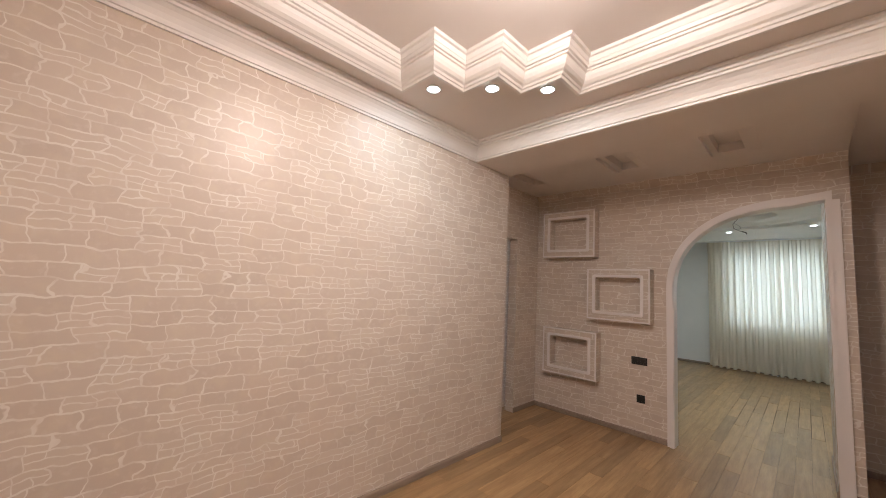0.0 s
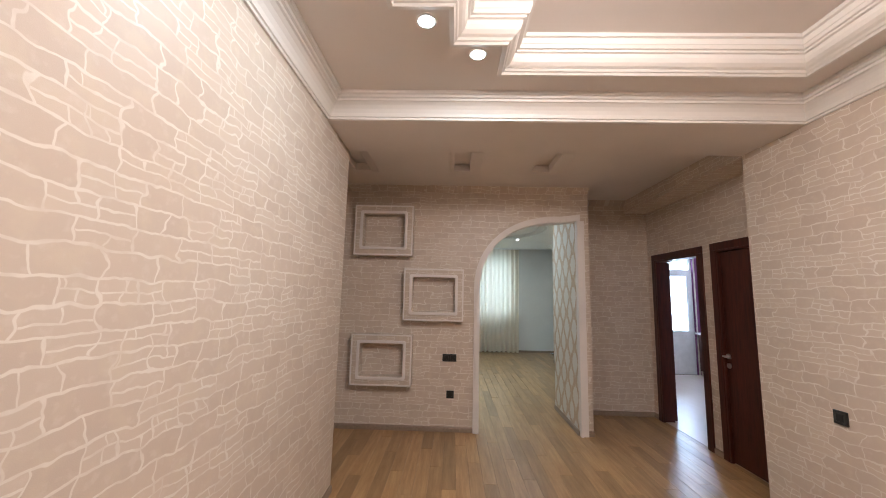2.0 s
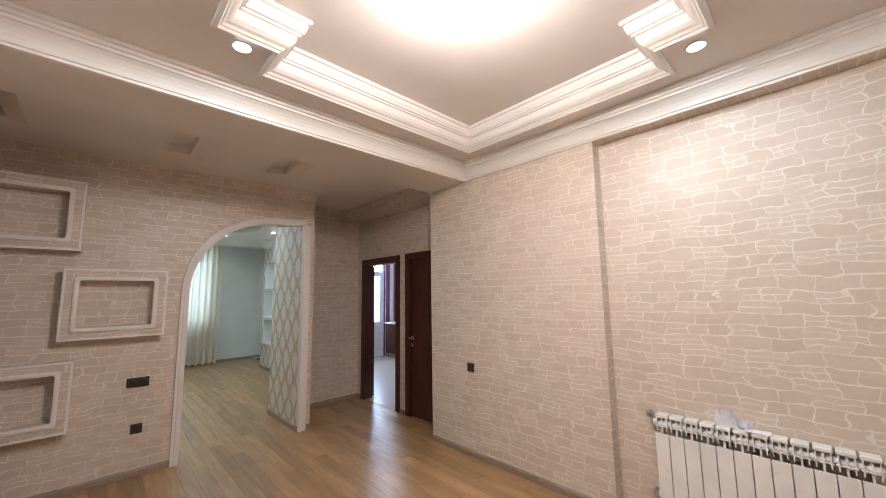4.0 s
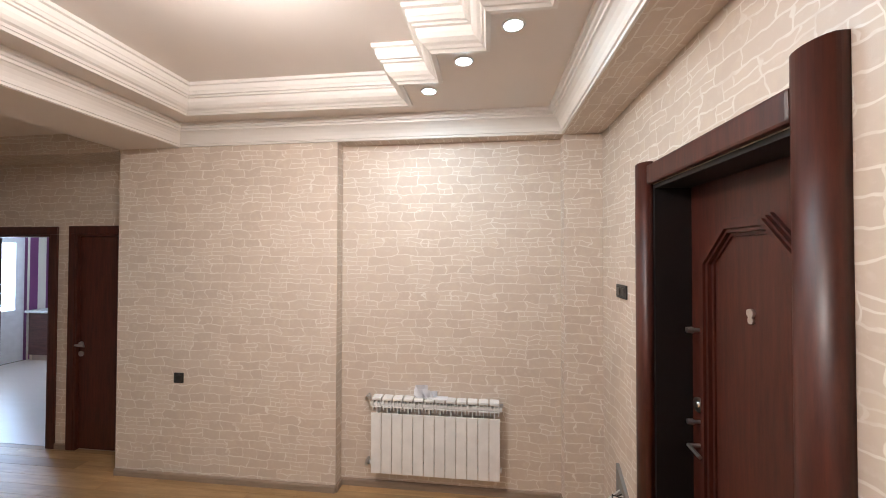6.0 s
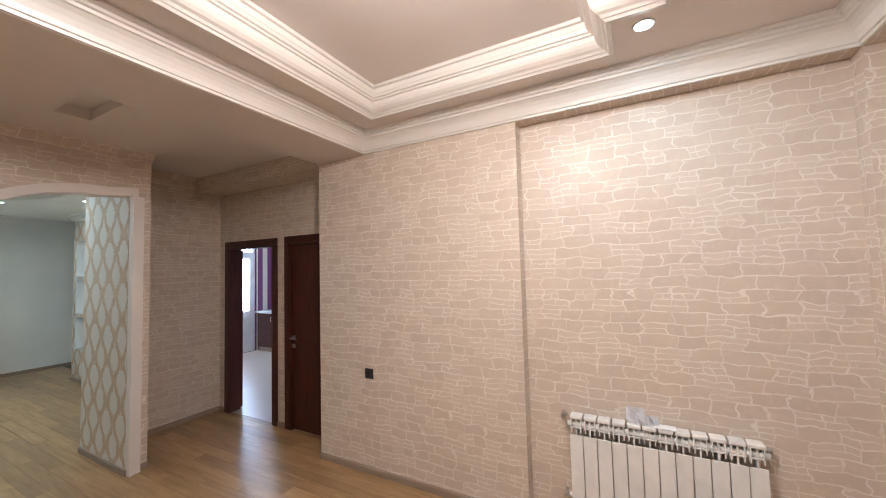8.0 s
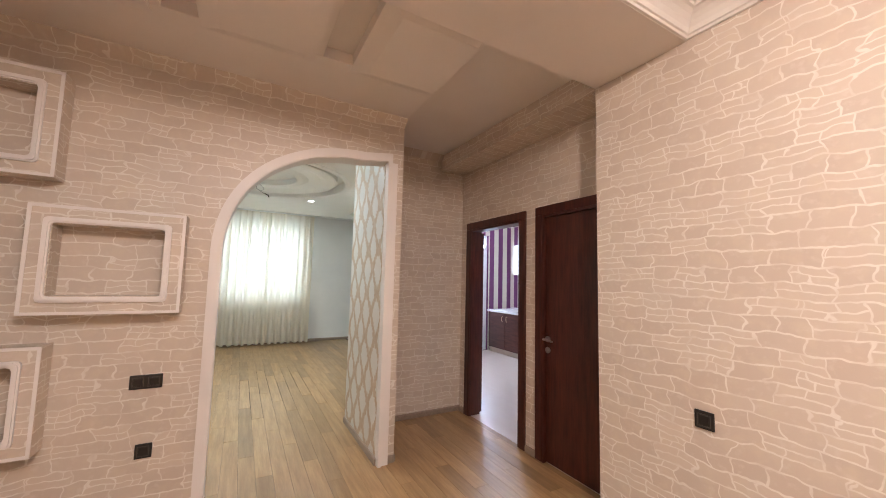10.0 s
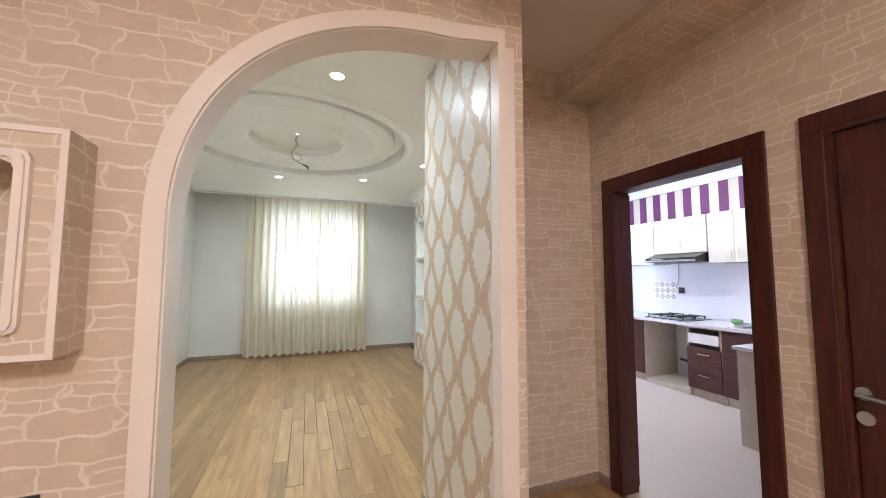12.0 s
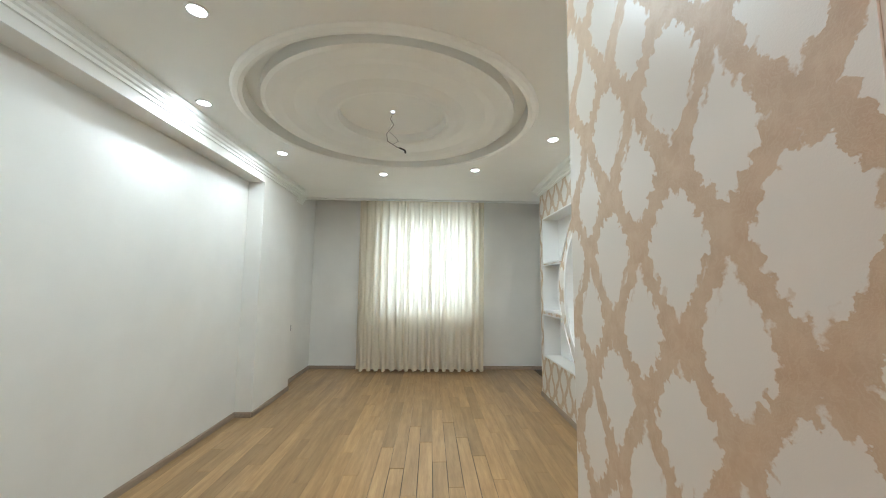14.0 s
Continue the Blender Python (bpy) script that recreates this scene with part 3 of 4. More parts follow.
# ---- things: hall ----
def socket(name, x, y, z, count, face, label):
    """Black switch or socket plates side by side on a wall. face: 'y-' faces south, 'x-' west, 'y+' north, 'x+' east."""
    ob = thing(name, (x, y, z), label, "switch" if "switch" in name else "socket")
    w = 0.082
    turn = {"y-": 0, "x-": -90, "y+": 180, "x+": 90}[face]
    m = pose(x, y, z, 0, 0, turn)
    for i in range(count):
        cx = (i - (count - 1) / 2) * (w - 0.006)
        plate = box(bmesh.new(), cx - w / 2, cx + w / 2, -0.011, 0.0, -w / 2, w / 2, bevel=0.003)
        ring = bmesh.new()
        for a, b, c, d in ((-0.029, 0.029, 0.025, 0.029), (-0.029, 0.029, -0.029, -0.025), (-0.029, -0.025, -0.025, 0.025), (0.025, 0.029, -0.025, 0.025)):
            box(ring, cx + a, cx + b, -0.0135, -0.0112, c, d)
        key = box(bmesh.new(), cx - 0.022, cx + 0.022, -0.0155, -0.0112, -0.022, 0.022, bevel=0.002)
        for nm, bm, mat in (("plate", plate, BLACK), ("bezel", ring, BEZEL), ("rocker" if "switch" in name else "insert", key, BLACK)):
            bmesh.ops.transform(bm, matrix=m, verts=bm.verts[:])
            part(nm, bm, mat, ob)
    return ob


socket("wall_socket", XE, 3.225, 0.825, 1, "x-", "black wall socket with a dark bezel")
socket("light_switch", 0.885, YA, 0.80, 2, "y-", "double black light switch on stone wallpaper")
socket("wall_socket", 0.90, YA, 0.40, 1, "y-", "black wall socket low on the arch wall")
socket("light_switch", 2.91, YS, 1.61, 2, "y+", "double black light switch beside the front door")
socket("wall_socket", -0.20, 10.10, 0.78, 1, "x+", "black wall socket on the pale living room wall")


def niche_frame(x0, x1, z0, z1):
    ob = thing("wall_niche_frame", ((x0 + x1) / 2, YA, z0), "pale papered box frame niche with a raised white moulding", "wall frame", "box frames on the arch wall")
    yf, t = YA - 0.13, 0.10
    ring = slab([(x0, z0), (x1, z0), (x1, z1), (x0, z1)], [[(x0 + t, z0 + t), (x1 - t, z0 + t), (x1 - t, z1 - t), (x0 + t, z1 - t)]], lambda a, b: (a, yf, b), (0, 0.13, 0))
    part("case", ring, STONE, ob)
    w = 0.024

    def square(off):
        c = 0.02
        a, b, l, h = x0 + off, x1 - off, z0 + off, z1 - off
        return [(a + c, l), (b - c, l), (b - c * 0.3, l + c * 0.3), (b, l + c), (b, h - c), (b - c * 0.3, h - c * 0.3), (b - c, h), (a + c, h), (a + c * 0.3, h - c * 0.3), (a, h - c), (a, l + c), (a + c * 0.3, l + c * 0.3)]
    part("moulding", slab(square(t - 0.034), [square(t - 0.004)], lambda a, b: (a, yf - 0.014, b), (0, 0.014, 0)), TRIM_PAINT, ob, "raised white inner moulding")
    part("bead", slab(square(t - 0.026), [square(t - 0.012)], lambda a, b: (a, yf - 0.021, b), (0, 0.007, 0)), TRIM_PAINT, ob)
    edge = slab([(x0, z0), (x1, z0), (x1, z1), (x0, z1)], [[(x0 + 0.016, z0 + 0.016), (x1 - 0.016, z0 + 0.016), (x1 - 0.016, z1 - 0.016), (x0 + 0.016, z1 - 0.016)]], lambda a, b: (a, yf - 0.004, b), (0, 0.004, 0))
    part("edge_strip", edge, TRIM_PAINT, ob)
    return ob


for row in NICHES:
    niche_frame(*row)


def spotlight(x, y, z, group):
    ob = thing("ceiling_spotlight", (x, y, z), "round white recessed spotlight, lit", "spotlight", group)
    part("rim", lathe([(0.040, z + 0.004), (0.042, z - 0.006), (0.050, z - 0.007), (0.055, z + 0.001)], (x, y), 28), WHITE, ob)
    lens = bmesh.new()
    cyl(lens, (x, y, z - 0.004), (x, y, z + 0.003), 0.042, 0.040, 28)
    part("lens", lens, LED, ob, "bluish white glowing lens")


for x, y in HALL_SPOTS:
    spotlight(x, y, RING_Z, "hall spotlights")
for x, y in LIVING_SPOTS:
    spotlight(x, y, LR_Z, "living room spotlights")
bulb = thing("ceiling_lamp", (1.63, 1.70, TRAY_Z), "lit bulb hanging at the middle of the tray ceiling", "lamp")
part("cord", cyl(bmesh.new(), (1.63, 1.70, TRAY_Z - 0.10), (1.63, 1.70, TRAY_Z), 0.004), WHITE, bulb)
part("holder", cyl(bmesh.new(), (1.63, 1.70, TRAY_Z - 0.14), (1.63, 1.70, TRAY_Z - 0.09), 0.018, 0.012), WHITE, bulb)

globe = bmesh.new()
bmesh.ops.create_icosphere(globe, subdivisions=3, radius=0.022, matrix=Matrix.Translation((1.63, 1.70, TRAY_Z - 0.155)))
smooth(part("bulb", globe, BULB, bulb, "glowing bulb"))


def front_door():
    ob = thing("front_door", ((FD0 + FD1) / 2, YS, 0), "dark red-brown wooden front door, closed, in a rounded casing", "door")
    # rounded side casings, standing proud of the wall
    for x0, x1 in ((FD0 - 0.13, FD0), (FD1, FD1 + 0.12)):
        prof = [(x0, YS)] + [((x0 + x1) / 2 - (x1 - x0) / 2 * math.cos(math.pi * i / 12), YS + 0.02 + 0.035 * math.sin(math.pi * i / 12)) for i in range(13)] + [(x1, YS)]
        bm = bmesh.new()
        low = [bm.verts.new((a, b, 0)) for a, b in prof]
        high = [bm.verts.new((a, b, FDZ + (0.17 if x1 == FD0 else 0.12))) for a, b in prof]
        for i in range(len(prof)):
            bm.faces.new((low[i - 1], low[i], high[i], high[i - 1]))
        bm.faces.new(low), bm.faces.new(high)
        bmesh.ops.recalc_face_normals(bm, faces=bm.faces)
        smooth(part("casing", bm, DOOR_WOOD, ob))
    part("head_casing", box(bmesh.new(), FD0, FD1, YS, YS + 0.035, FDZ, FDZ + 0.10, bevel=0.012), DOOR_WOOD, ob)
    # near-black on the FD1 jamb and the head, door wood on the FD0 jamb
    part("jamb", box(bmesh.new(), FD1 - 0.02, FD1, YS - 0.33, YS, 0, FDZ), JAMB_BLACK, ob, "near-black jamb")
    part("jamb", box(bmesh.new(), FD0, FD0 + 0.02, YS - 0.33, YS, 0, FDZ), DOOR_WOOD, ob)
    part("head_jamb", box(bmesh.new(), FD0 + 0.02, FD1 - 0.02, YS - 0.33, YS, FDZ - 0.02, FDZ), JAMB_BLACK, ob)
    yl = YS - 0.167
    leaf = part("leaf", box(bmesh.new(), FD0 + 0.02, FD1 - 0.02, yl - 0.06, yl, 0.01, FDZ - 0.02, bevel=0.004), DOOR_WOOD, ob)
    a, b, z0, z1, c = FD0 + 0.14, FD1 - 0.14, 0.25, FDZ - 0.20, 0.19

    def octagon(off):
        return [(a + off, z0 + c), (a + c, z0 + off), (b - c, z0 + off), (b - off, z0 + c), (b - off, z1 - c), (b - c, z1 - off), (a + c, z1 - off), (a + off, z1 - c)]
    for o0, o1, h in ((0.0, 0.075, 0.014), (0.010, 0.060, 0.030), (0.022, 0.044, 0.042)):
        part("panel_moulding", slab(octagon(o0), [octagon(o1)], lambda p, q: (p, yl, q), (0, h, 0)), DOOR_WOOD, leaf)
    part("panel", slab(octagon(0.075), [], lambda p, q: (p, yl, q), (0, 0.006, 0)), DOOR_WOOD, leaf)
    hx = FD1 - 0.078
    peep = cyl(bmesh.new(), ((a + b) / 2, yl, 1.615), ((a + b) / 2, yl + 0.016, 1.615), 0.017)
    cyl(peep, ((a + b) / 2, yl, 1.588), ((a + b) / 2, yl + 0.014, 1.588), 0.014)
    part("peephole", peep, CHROME, leaf, "chrome peephole cover")
    for z, r in ((1.48, 0.016), (1.05, 0.014)):
        knob = cyl(bmesh.new(), (hx, yl, z), (hx, yl + 0.03, z), r * 0.6)
        cyl(knob, (hx, yl + 0.03, z), (hx, yl + 0.055, z), r, r * 0.85)
        part("bolt_knob", knob, CHROME, leaf, "chrome bolt knob")
    esc = cyl(bmesh.new(), (hx, yl, 1.13), (hx, yl + 0.012, 1.13), 0.034)
    cyl(esc, (hx, yl + 0.012, 1.13), (hx, yl + 0.02, 1.13), 0.014)
    part("lock_cylinder", esc, CHROME, leaf, "oval chrome lock plate")
    part("door_handle", rod((hx, yl, 0.94), (hx, yl + 0.05, 0.94), (hx - 0.10, yl + 0.055, 0.935), r=0.009), CHROME, leaf, "chrome lever handle")


front_door()


def inner_door(name, y0, y1, z1, closed, label):
    """A dark casing round an opening in the alcove's door wall, with its leaf."""
    ob = thing(name, (XD, (y0 + y1) / 2, 0), label, "door")
    w = 0.075
    for nm, row in (("casing", (y0 - w, y0, 0, z1)), ("casing", (y1, y1 + w, 0, z1)), ("head_casing", (y0 - w, y1 + w, z1, z1 + w))):
        part(nm, box(bmesh.new(), XD - 0.018, XD, row[0], row[1], row[2], row[3], bevel=0.004), DOOR_WOOD, ob)
    for nm, row in (("jamb", (y0, y0 + 0.02, 0, z1 - 0.02)), ("jamb", (y1 - 0.02, y1, 0, z1 - 0.02)), ("head_jamb", (y0, y1, z1 - 0.02, z1))):
        part(nm, boxes((XD - 0.012, KW + 0.07, *row)), DOOR_WOOD, ob)
    if closed:
        leaf = part("leaf", box(bmesh.new(), XD + 0.012, XD + 0.052, y0 + 0.022, y1 - 0.022, 0.01, z1 - 0.022, bevel=0.003), DOOR_WOOD, ob)
        hy = y1 - 0.05
        rose = cyl(bmesh.new(), (XD + 0.012, hy, 0.985), (XD - 0.0, hy, 0.985), 0.024)
        cyl(rose, (XD + 0.012, hy, 0.895), (XD + 0.002, hy, 0.895), 0.025)
        part("rose", rose, STEEL, leaf, "round steel roses")
        part("door_handle", rod((XD, hy, 0.985), (XD - 0.045, hy, 0.985), (XD - 0.05, hy - 0.10, 0.98), r=0.0085), STEEL, leaf, "steel lever handle")
    else:
        leaf = part("leaf", box(bmesh.new(), KW + 0.085, KW + 0.125, y1 + 0.02, y1 + 0.82, 0.01, z1 - 0.022, bevel=0.003), DOOR_WOOD, ob, "leaf swung back against the kitchen wall")
    return ob


inner_door("kitchen_door", KD[0], KD[1], KD[2], False, "dark wooden kitchen door, open, in a dark casing")
inner_door("closet_door", DD[0], DD[1], DD[2], True, "closed dark wooden door in a dark casing")


def radiator():
    x1, y0, y1, z0, z1 = XE + 0.095, 0.635, 1.615, 0.165, 0.735
    ob = thing("radiator", (x1, (y0 + y1) / 2, z0), "white sectional aluminium radiator in the wall recess", "radiator")
    count = 12
    w = (y1 - y0) / count
    d = 0.085
    for i in range(count):
        a = y0 + i * w
        bm = boxes((x1 - d, x1 - d + 0.012, a + 0.0022, a + w - 0.0022, z0, z1 - 0.115), bevel=0.002)
        box(bm, x1 - d + 0.02, x1, a + w * 0.44, a + w * 0.56, z0 + 0.01, z1 - 0.02)
        box(bm, x1 - d + 0.01, x1, a + 0.004, a + w - 0.004, z1 - 0.022, z1, bevel=0.006)
        box(bm, x1 - d + 0.012, x1 - 0.01, a + 0.010, a + 0.016, z1 - 0.1, z1 - 0.02)
        box(bm, x1 - d + 0.012, x1 - 0.01, a + w - 0.016, a + w - 0.010, z1 - 0.1, z1 - 0.02)
        box(bm, x1 - d + 0.012, x1 - d + 0.02, a + 0.004, a + w - 0.004, z1 - 0.075, z1 - 0.068)
        part("section", bm, RADIATOR, ob)
    for z in (z0 + 0.06, z1 - 0.06):
        part("header_pipe", cyl(bmesh.new(), (x1 - 0.04, y0 - 0.015, z), (x1 - 0.04, y1 + 0.015, z), 0.019), RADIATOR, ob)
    for z in (z0 + 0.06, z1 - 0.012):
        v = cyl(bmesh.new(), (x1 - 0.04, y1 + 0.015, z), (x1 - 0.04, y1 + 0.05, z), 0.014)
        cyl(v, (x1 - 0.04, y1 + 0.035, z), (x1 - 0.08, y1 + 0.035, z), 0.017, 0.014)
        cyl(v, (x1 - 0.04, y1 + 0.045, z), (XE + 0.109, y1 + 0.045, z), 0.010)
        part("valve", v, STEEL, ob, "steel radiator valve")
    part("plug", cyl(bmesh.new(), (x1 - 0.04, y0 - 0.025, z1 - 0.03), (x1 - 0.04, y0, z1 - 0.03), 0.014), STEEL, ob)
    for y in (y0 + 0.2, y1 - 0.2):
        part("bracket", boxes((x1 - 0.005, XE + 0.109, y - 0.012, y + 0.012, z1 - 0.09, z1 - 0.05)), STEEL, ob)
    top = z1 + 0.001
    return top, x1


RAD_TOP, RAD_X = radiator()
for dy, h, lean in ((1.235, 0.085, 0.012), (1.16, 0.05, 0.03)):
    sheet = thing("crumpled_paper", (RAD_X - 0.04, dy, RAD_TOP), "crumpled white paper lying on the radiator", "paper", "papers on the radiator")
    bm = bmesh.new()
    rng = random.Random(int(dy * 100))
    grid = [[bm.verts.new((RAD_X - 0.05 + lean * j + rng.uniform(-0.012, 0.012), dy - 0.05 + 0.1 * i / 4 + rng.uniform(-0.006, 0.006), RAD_TOP + h * j / 3 + (rng.uniform(-0.004, 0.006) if j else 0))) for i in range(5)] for j in range(4)]
    for j in range(3):
        for i in range(4):
            bm.faces.new((grid[j][i], grid[j][i + 1], grid[j + 1][i + 1], grid[j + 1][i]))
    bmesh.ops.solidify(bm, geom=bm.faces[:], thickness=0.0015)
    part("sheet", bm, PAPER, sheet)
flat = thing("paper_leaflet", (RAD_X - 0.04, 1.08, RAD_TOP), "folded paper lying flat on the radiator", "paper")
part("sheet", boxes((RAD_X - 0.075, RAD_X - 0.01, 1.03, 1.14, RAD_TOP, RAD_TOP + 0.006)), PAPER, flat)

junction = thing("open_junction_box", (2.89, YS, 0.30), "open grey junction box with loose cables by the front door", "junction box")
part("box_frame", slab([(2.80, 0.30), (2.98, 0.30), (2.98, 0.53), (2.80, 0.40)], [], lambda a, b: (a, YS, b), (0, 0.02, 0)), GREY_METAL, junction)
for i in range(5):
    part("cable", rod((2.84 + 0.02 * i, YS + 0.02, 0.40), (2.90 + 0.02 * i, YS + 0.07 + 0.012 * i, 0.38 - 0.03 * i), (2.94 - 0.02 * i, YS + 0.06, 0.22 + 0.02 * i), (2.86 + 0.02 * i, YS + 0.03, 0.16 + 0.02 * i), r=0.004, seg=6), (BLACK, WHITE, BLACK, GREY_METAL, WHITE)[i], junction)


# ---- things: living room ----
def wavy(x0, x1, y, z0, z1, folds, depth, seed, flare=0.0):
    bm = bmesh.new()
    rng = random.Random(seed)
    n, rows = folds * 10, 10
    phase = [rng.uniform(-0.5, 0.5) for _ in range(folds + 2)]
    cols = []
    for i in range(n + 1):
        s = i / n
        k = s * folds
        ph = phase[int(k)] * (1 - k % 1) + phase[int(k) + 1] * (k % 1)
        col = []
        for j in range(rows + 1):
            h = j / rows
            d = depth * (0.55 + 0.45 * (1 - h)) * math.sin(math.tau * (k + 0.35 * ph)) + 0.012 * math.sin(5 * k + 2 * h)
            x = x0 + (x1 - x0) * s - 0.19 * (x1 - x0) / folds * math.sin(2 * math.tau * (k + 0.35 * ph)) * (0.6 + 0.4 * h)
            drop = 0.012 * math.sin(math.tau * k + 0.8) if j == 0 else 0
            col.append(bm.verts.new((x, y + d, z0 + (z1 - z0) * h + drop)))
        cols.append(col)
    for a, b in zip(cols, cols[1:]):
        for j in range(rows):
            bm.faces.new((a[j], b[j], b[j + 1], a[j + 1]))
    return bm


under = thing("window_radiator", (1.78, LRN - 0.06, 0.12), "white sectional radiator under the window behind the curtain", "radiator")
for i in range(14):
    x = 1.22 + 0.08 * i
    part("section", boxes((x + 0.003, x + 0.077, LRN - 0.10, LRN - 0.085, 0.14, 0.66), (x + 0.03, x + 0.05, LRN - 0.085, LRN - 0.03, 0.12, 0.72), (x + 0.004, x + 0.076, LRN - 0.095, LRN - 0.03, 0.72, 0.74), bevel=0.002), RADIATOR, under)
part("header_pipe", cyl(bmesh.new(), (1.20, LRN - 0.055, 0.66), (2.36, LRN - 0.055, 0.66), 0.018), RADIATOR, under)
part("header_pipe", cyl(bmesh.new(), (1.20, LRN - 0.055, 0.18), (2.36, LRN - 0.055, 0.18), 0.018), RADIATOR, under)
for x in (1.40, 2.16):
    part("bracket", boxes((x - 0.012, x + 0.012, LRN - 0.03, LRN, 0.60, 0.64)), STEEL, under)

drape = thing("curtain", (1.65, 10.78, 0.03), "cream full-length curtain hanging in folds before the window", "curtain")
smooth(part("cloth", wavy(0.62, 2.71, 10.78, 0.035, 2.86, 17, 0.050, 3), CURTAIN, drape))
part("heading_rail", boxes((0.5, 2.85, 10.77, 10.80, 2.86, 2.90)), WHITE, drape)


def window():
    ob = tagged(new("window_1"), "white plastic window with two panes", "window", kind="structure")
    y0, y1 = LRN + 0.10, LRN + 0.17
    mid = (WX0 + WX1) / 2
    part("window_frame", slab([(WX0, WZ0), (WX1, WZ0), (WX1, WZ1), (WX0, WZ1)], [[(WX0 + 0.06, WZ0 + 0.06), (mid - 0.04, WZ0 + 0.06), (mid - 0.04, WZ1 - 0.06), (WX0 + 0.06, WZ1 - 0.06)],
         [(mid + 0.04, WZ0 + 0.06), (WX1 - 0.06, WZ0 + 0.06), (WX1 - 0.06, WZ1 - 0.06), (mid + 0.04, WZ1 - 0.06)]], lambda a, b: (a, y0, b), (0, y1 - y0, 0)), UPVC, ob)
    for a, b in ((WX0 + 0.06, mid - 0.04), (mid + 0.04, WX1 - 0.06)):
        pane = part("pane", boxes((a, b, y0 + 0.03, y0 + 0.036, WZ0 + 0.06, WZ1 - 0.06)), GLASS, ob)
        pane.visible_shadow = False
    part("window_sill", box(bmesh.new(), WX0 - 0.04, WX1 + 0.04, LRN - 0.06, LRN + 0.1, WZ0 - 0.03, WZ0, bevel=0.006), UPVC, ob)


window()
back = bmesh.new()
box(back, -6, 14, 13.0, 13.1, -3, 8)
structure("backdrop", back, glowing("bright_sky_backdrop", (0.72, 0.88, 1.0), 1.5), "bright hazy daylight beyond the windows", "backdrop")


def niche_box(name, loop, label, mat):
    ob = thing(name, (LRE + 0.04, sum(p[0] for p in loop) / len(loop), min(p[1] for p in loop)), label, "niche shelf", "niches in the damask wall")
    cy, cz = 9.1, sum(p[1] for p in loop) / len(loop)

    def grown(g):
        return [(p[0] + (g if p[0] > cy else -g), p[1] + (g if p[1] > cz else -g)) for p in loop]
    part("lining", slab(grown(0.014), [grown(-0.001)], lambda a, b: (LRE - 0.012, a, b), (0.212, 0, 0)), mat, ob)
    part("back_panel", slab(grown(0.014), [], lambda a, b: (LRE + 0.20, a, b), (0.012, 0, 0)), mat, ob)


for loop in SHELVES:
    niche_box("niche_shelf", loop, "white lined open wall niche with a curved side", WHITE)
ob = thing("round_niche", (LRE + 0.04, CIRC[0], CIRC[1] - CIRC[2]), "large white oval wall niche with a raised rim", "niche shelf", "niches in the damask wall")
outer = [(CIRC[0] + 0.62 * math.cos(math.tau * i / 48), CIRC[1] + (CIRC[2] + 0.04) * math.sin(math.tau * i / 48)) for i in range(48)]
inner = [(CIRC[0] + 0.578 * math.cos(math.tau * i / 48), CIRC[1] + (CIRC[2] - 0.002) * math.sin(math.tau * i / 48)) for i in range(48)]
part("rim", slab(outer, [inner], lambda a, b: (LRE - 0.015, a, b), (0.015, 0, 0)), WHITE, ob)
part("lining", slab([(CIRC[0] + 0.579 * math.cos(math.tau * i / 48), CIRC[1] + (CIRC[2] - 0.001) * math.sin(math.tau * i / 48)) for i in range(48)], [[(CIRC[0] + 0.568 * math.cos(math.tau * i / 48), CIRC[1] + (CIRC[2] - 0.012) * math.sin(math.tau * i / 48)) for i in range(48)]], lambda a, b: (LRE, a, b), (0.20, 0, 0)), WHITE, ob)
part("back_panel", slab(outer, [], lambda a, b: (LRE + 0.20, a, b), (0.012, 0, 0)), WHITE, ob)

small = thing("small_niche", (LRE, 8.38, 0.34), "small white framed wall niche under the oval one", "niche shelf", "niches in the damask wall")
part("frame", slab([(8.32, 0.34), (8.44, 0.34), (8.44, 0.60), (8.32, 0.60)], [[(8.335, 0.355), (8.425, 0.355), (8.425, 0.585), (8.335, 0.585)]], lambda a, b: (LRE - 0.014, a, b), (0.014, 0, 0)), WHITE, small)
part("back_panel", boxes((LRE - 0.004, LRE, 8.335, 8.425, 0.355, 0.585)), WHITE, small)

wire = thing("ceiling_wires", (MED[0], MED[1], LR_Z + 0.09), "loose lamp wires hanging from the medallion", "cable")
mx, my, mz = MED[0], MED[1], LR_Z + 0.093
part("hook", rod((mx - 0.02, my, mz), (mx, my, mz - 0.02), (mx + 0.02, my, mz), r=0.004, seg=8), GREY_METAL, wire)
part("wire", rod((mx, my, mz - 0.01), (mx - 0.02, my, mz - 0.06), (mx + 0.01, my, mz - 0.11), (mx - 0.05, my + 0.02, mz - 0.18), (mx - 0.04, my, mz - 0.25), (mx + 0.04, my, mz - 0.30), (mx + 0.08, my, mz - 0.31), r=0.0035, seg=6), GREY_METAL, wire)
part("wire", rod((mx + 0.005, my + 0.01, mz - 0.01), (mx - 0.01, my, mz - 0.10), (mx - 0.035, my - 0.02, mz - 0.17), (mx + 0.03, my, mz - 0.22), (mx + 0.05, my, mz - 0.25), (mx, my, mz - 0.28), r=0.003, seg=6), STEEL, wire)
part("wire_end", rod((mx + 0.06, my, mz - 0.305), (mx + 0.105, my, mz - 0.325), (mx + 0.11, my, mz - 0.35), r=0.007, seg=8), BLACK, wire)


# ---- things: kitchen ----
KF = 5.92                                                           # front of the base cabinets
CT = 0.825                                                          # underside of the worktop


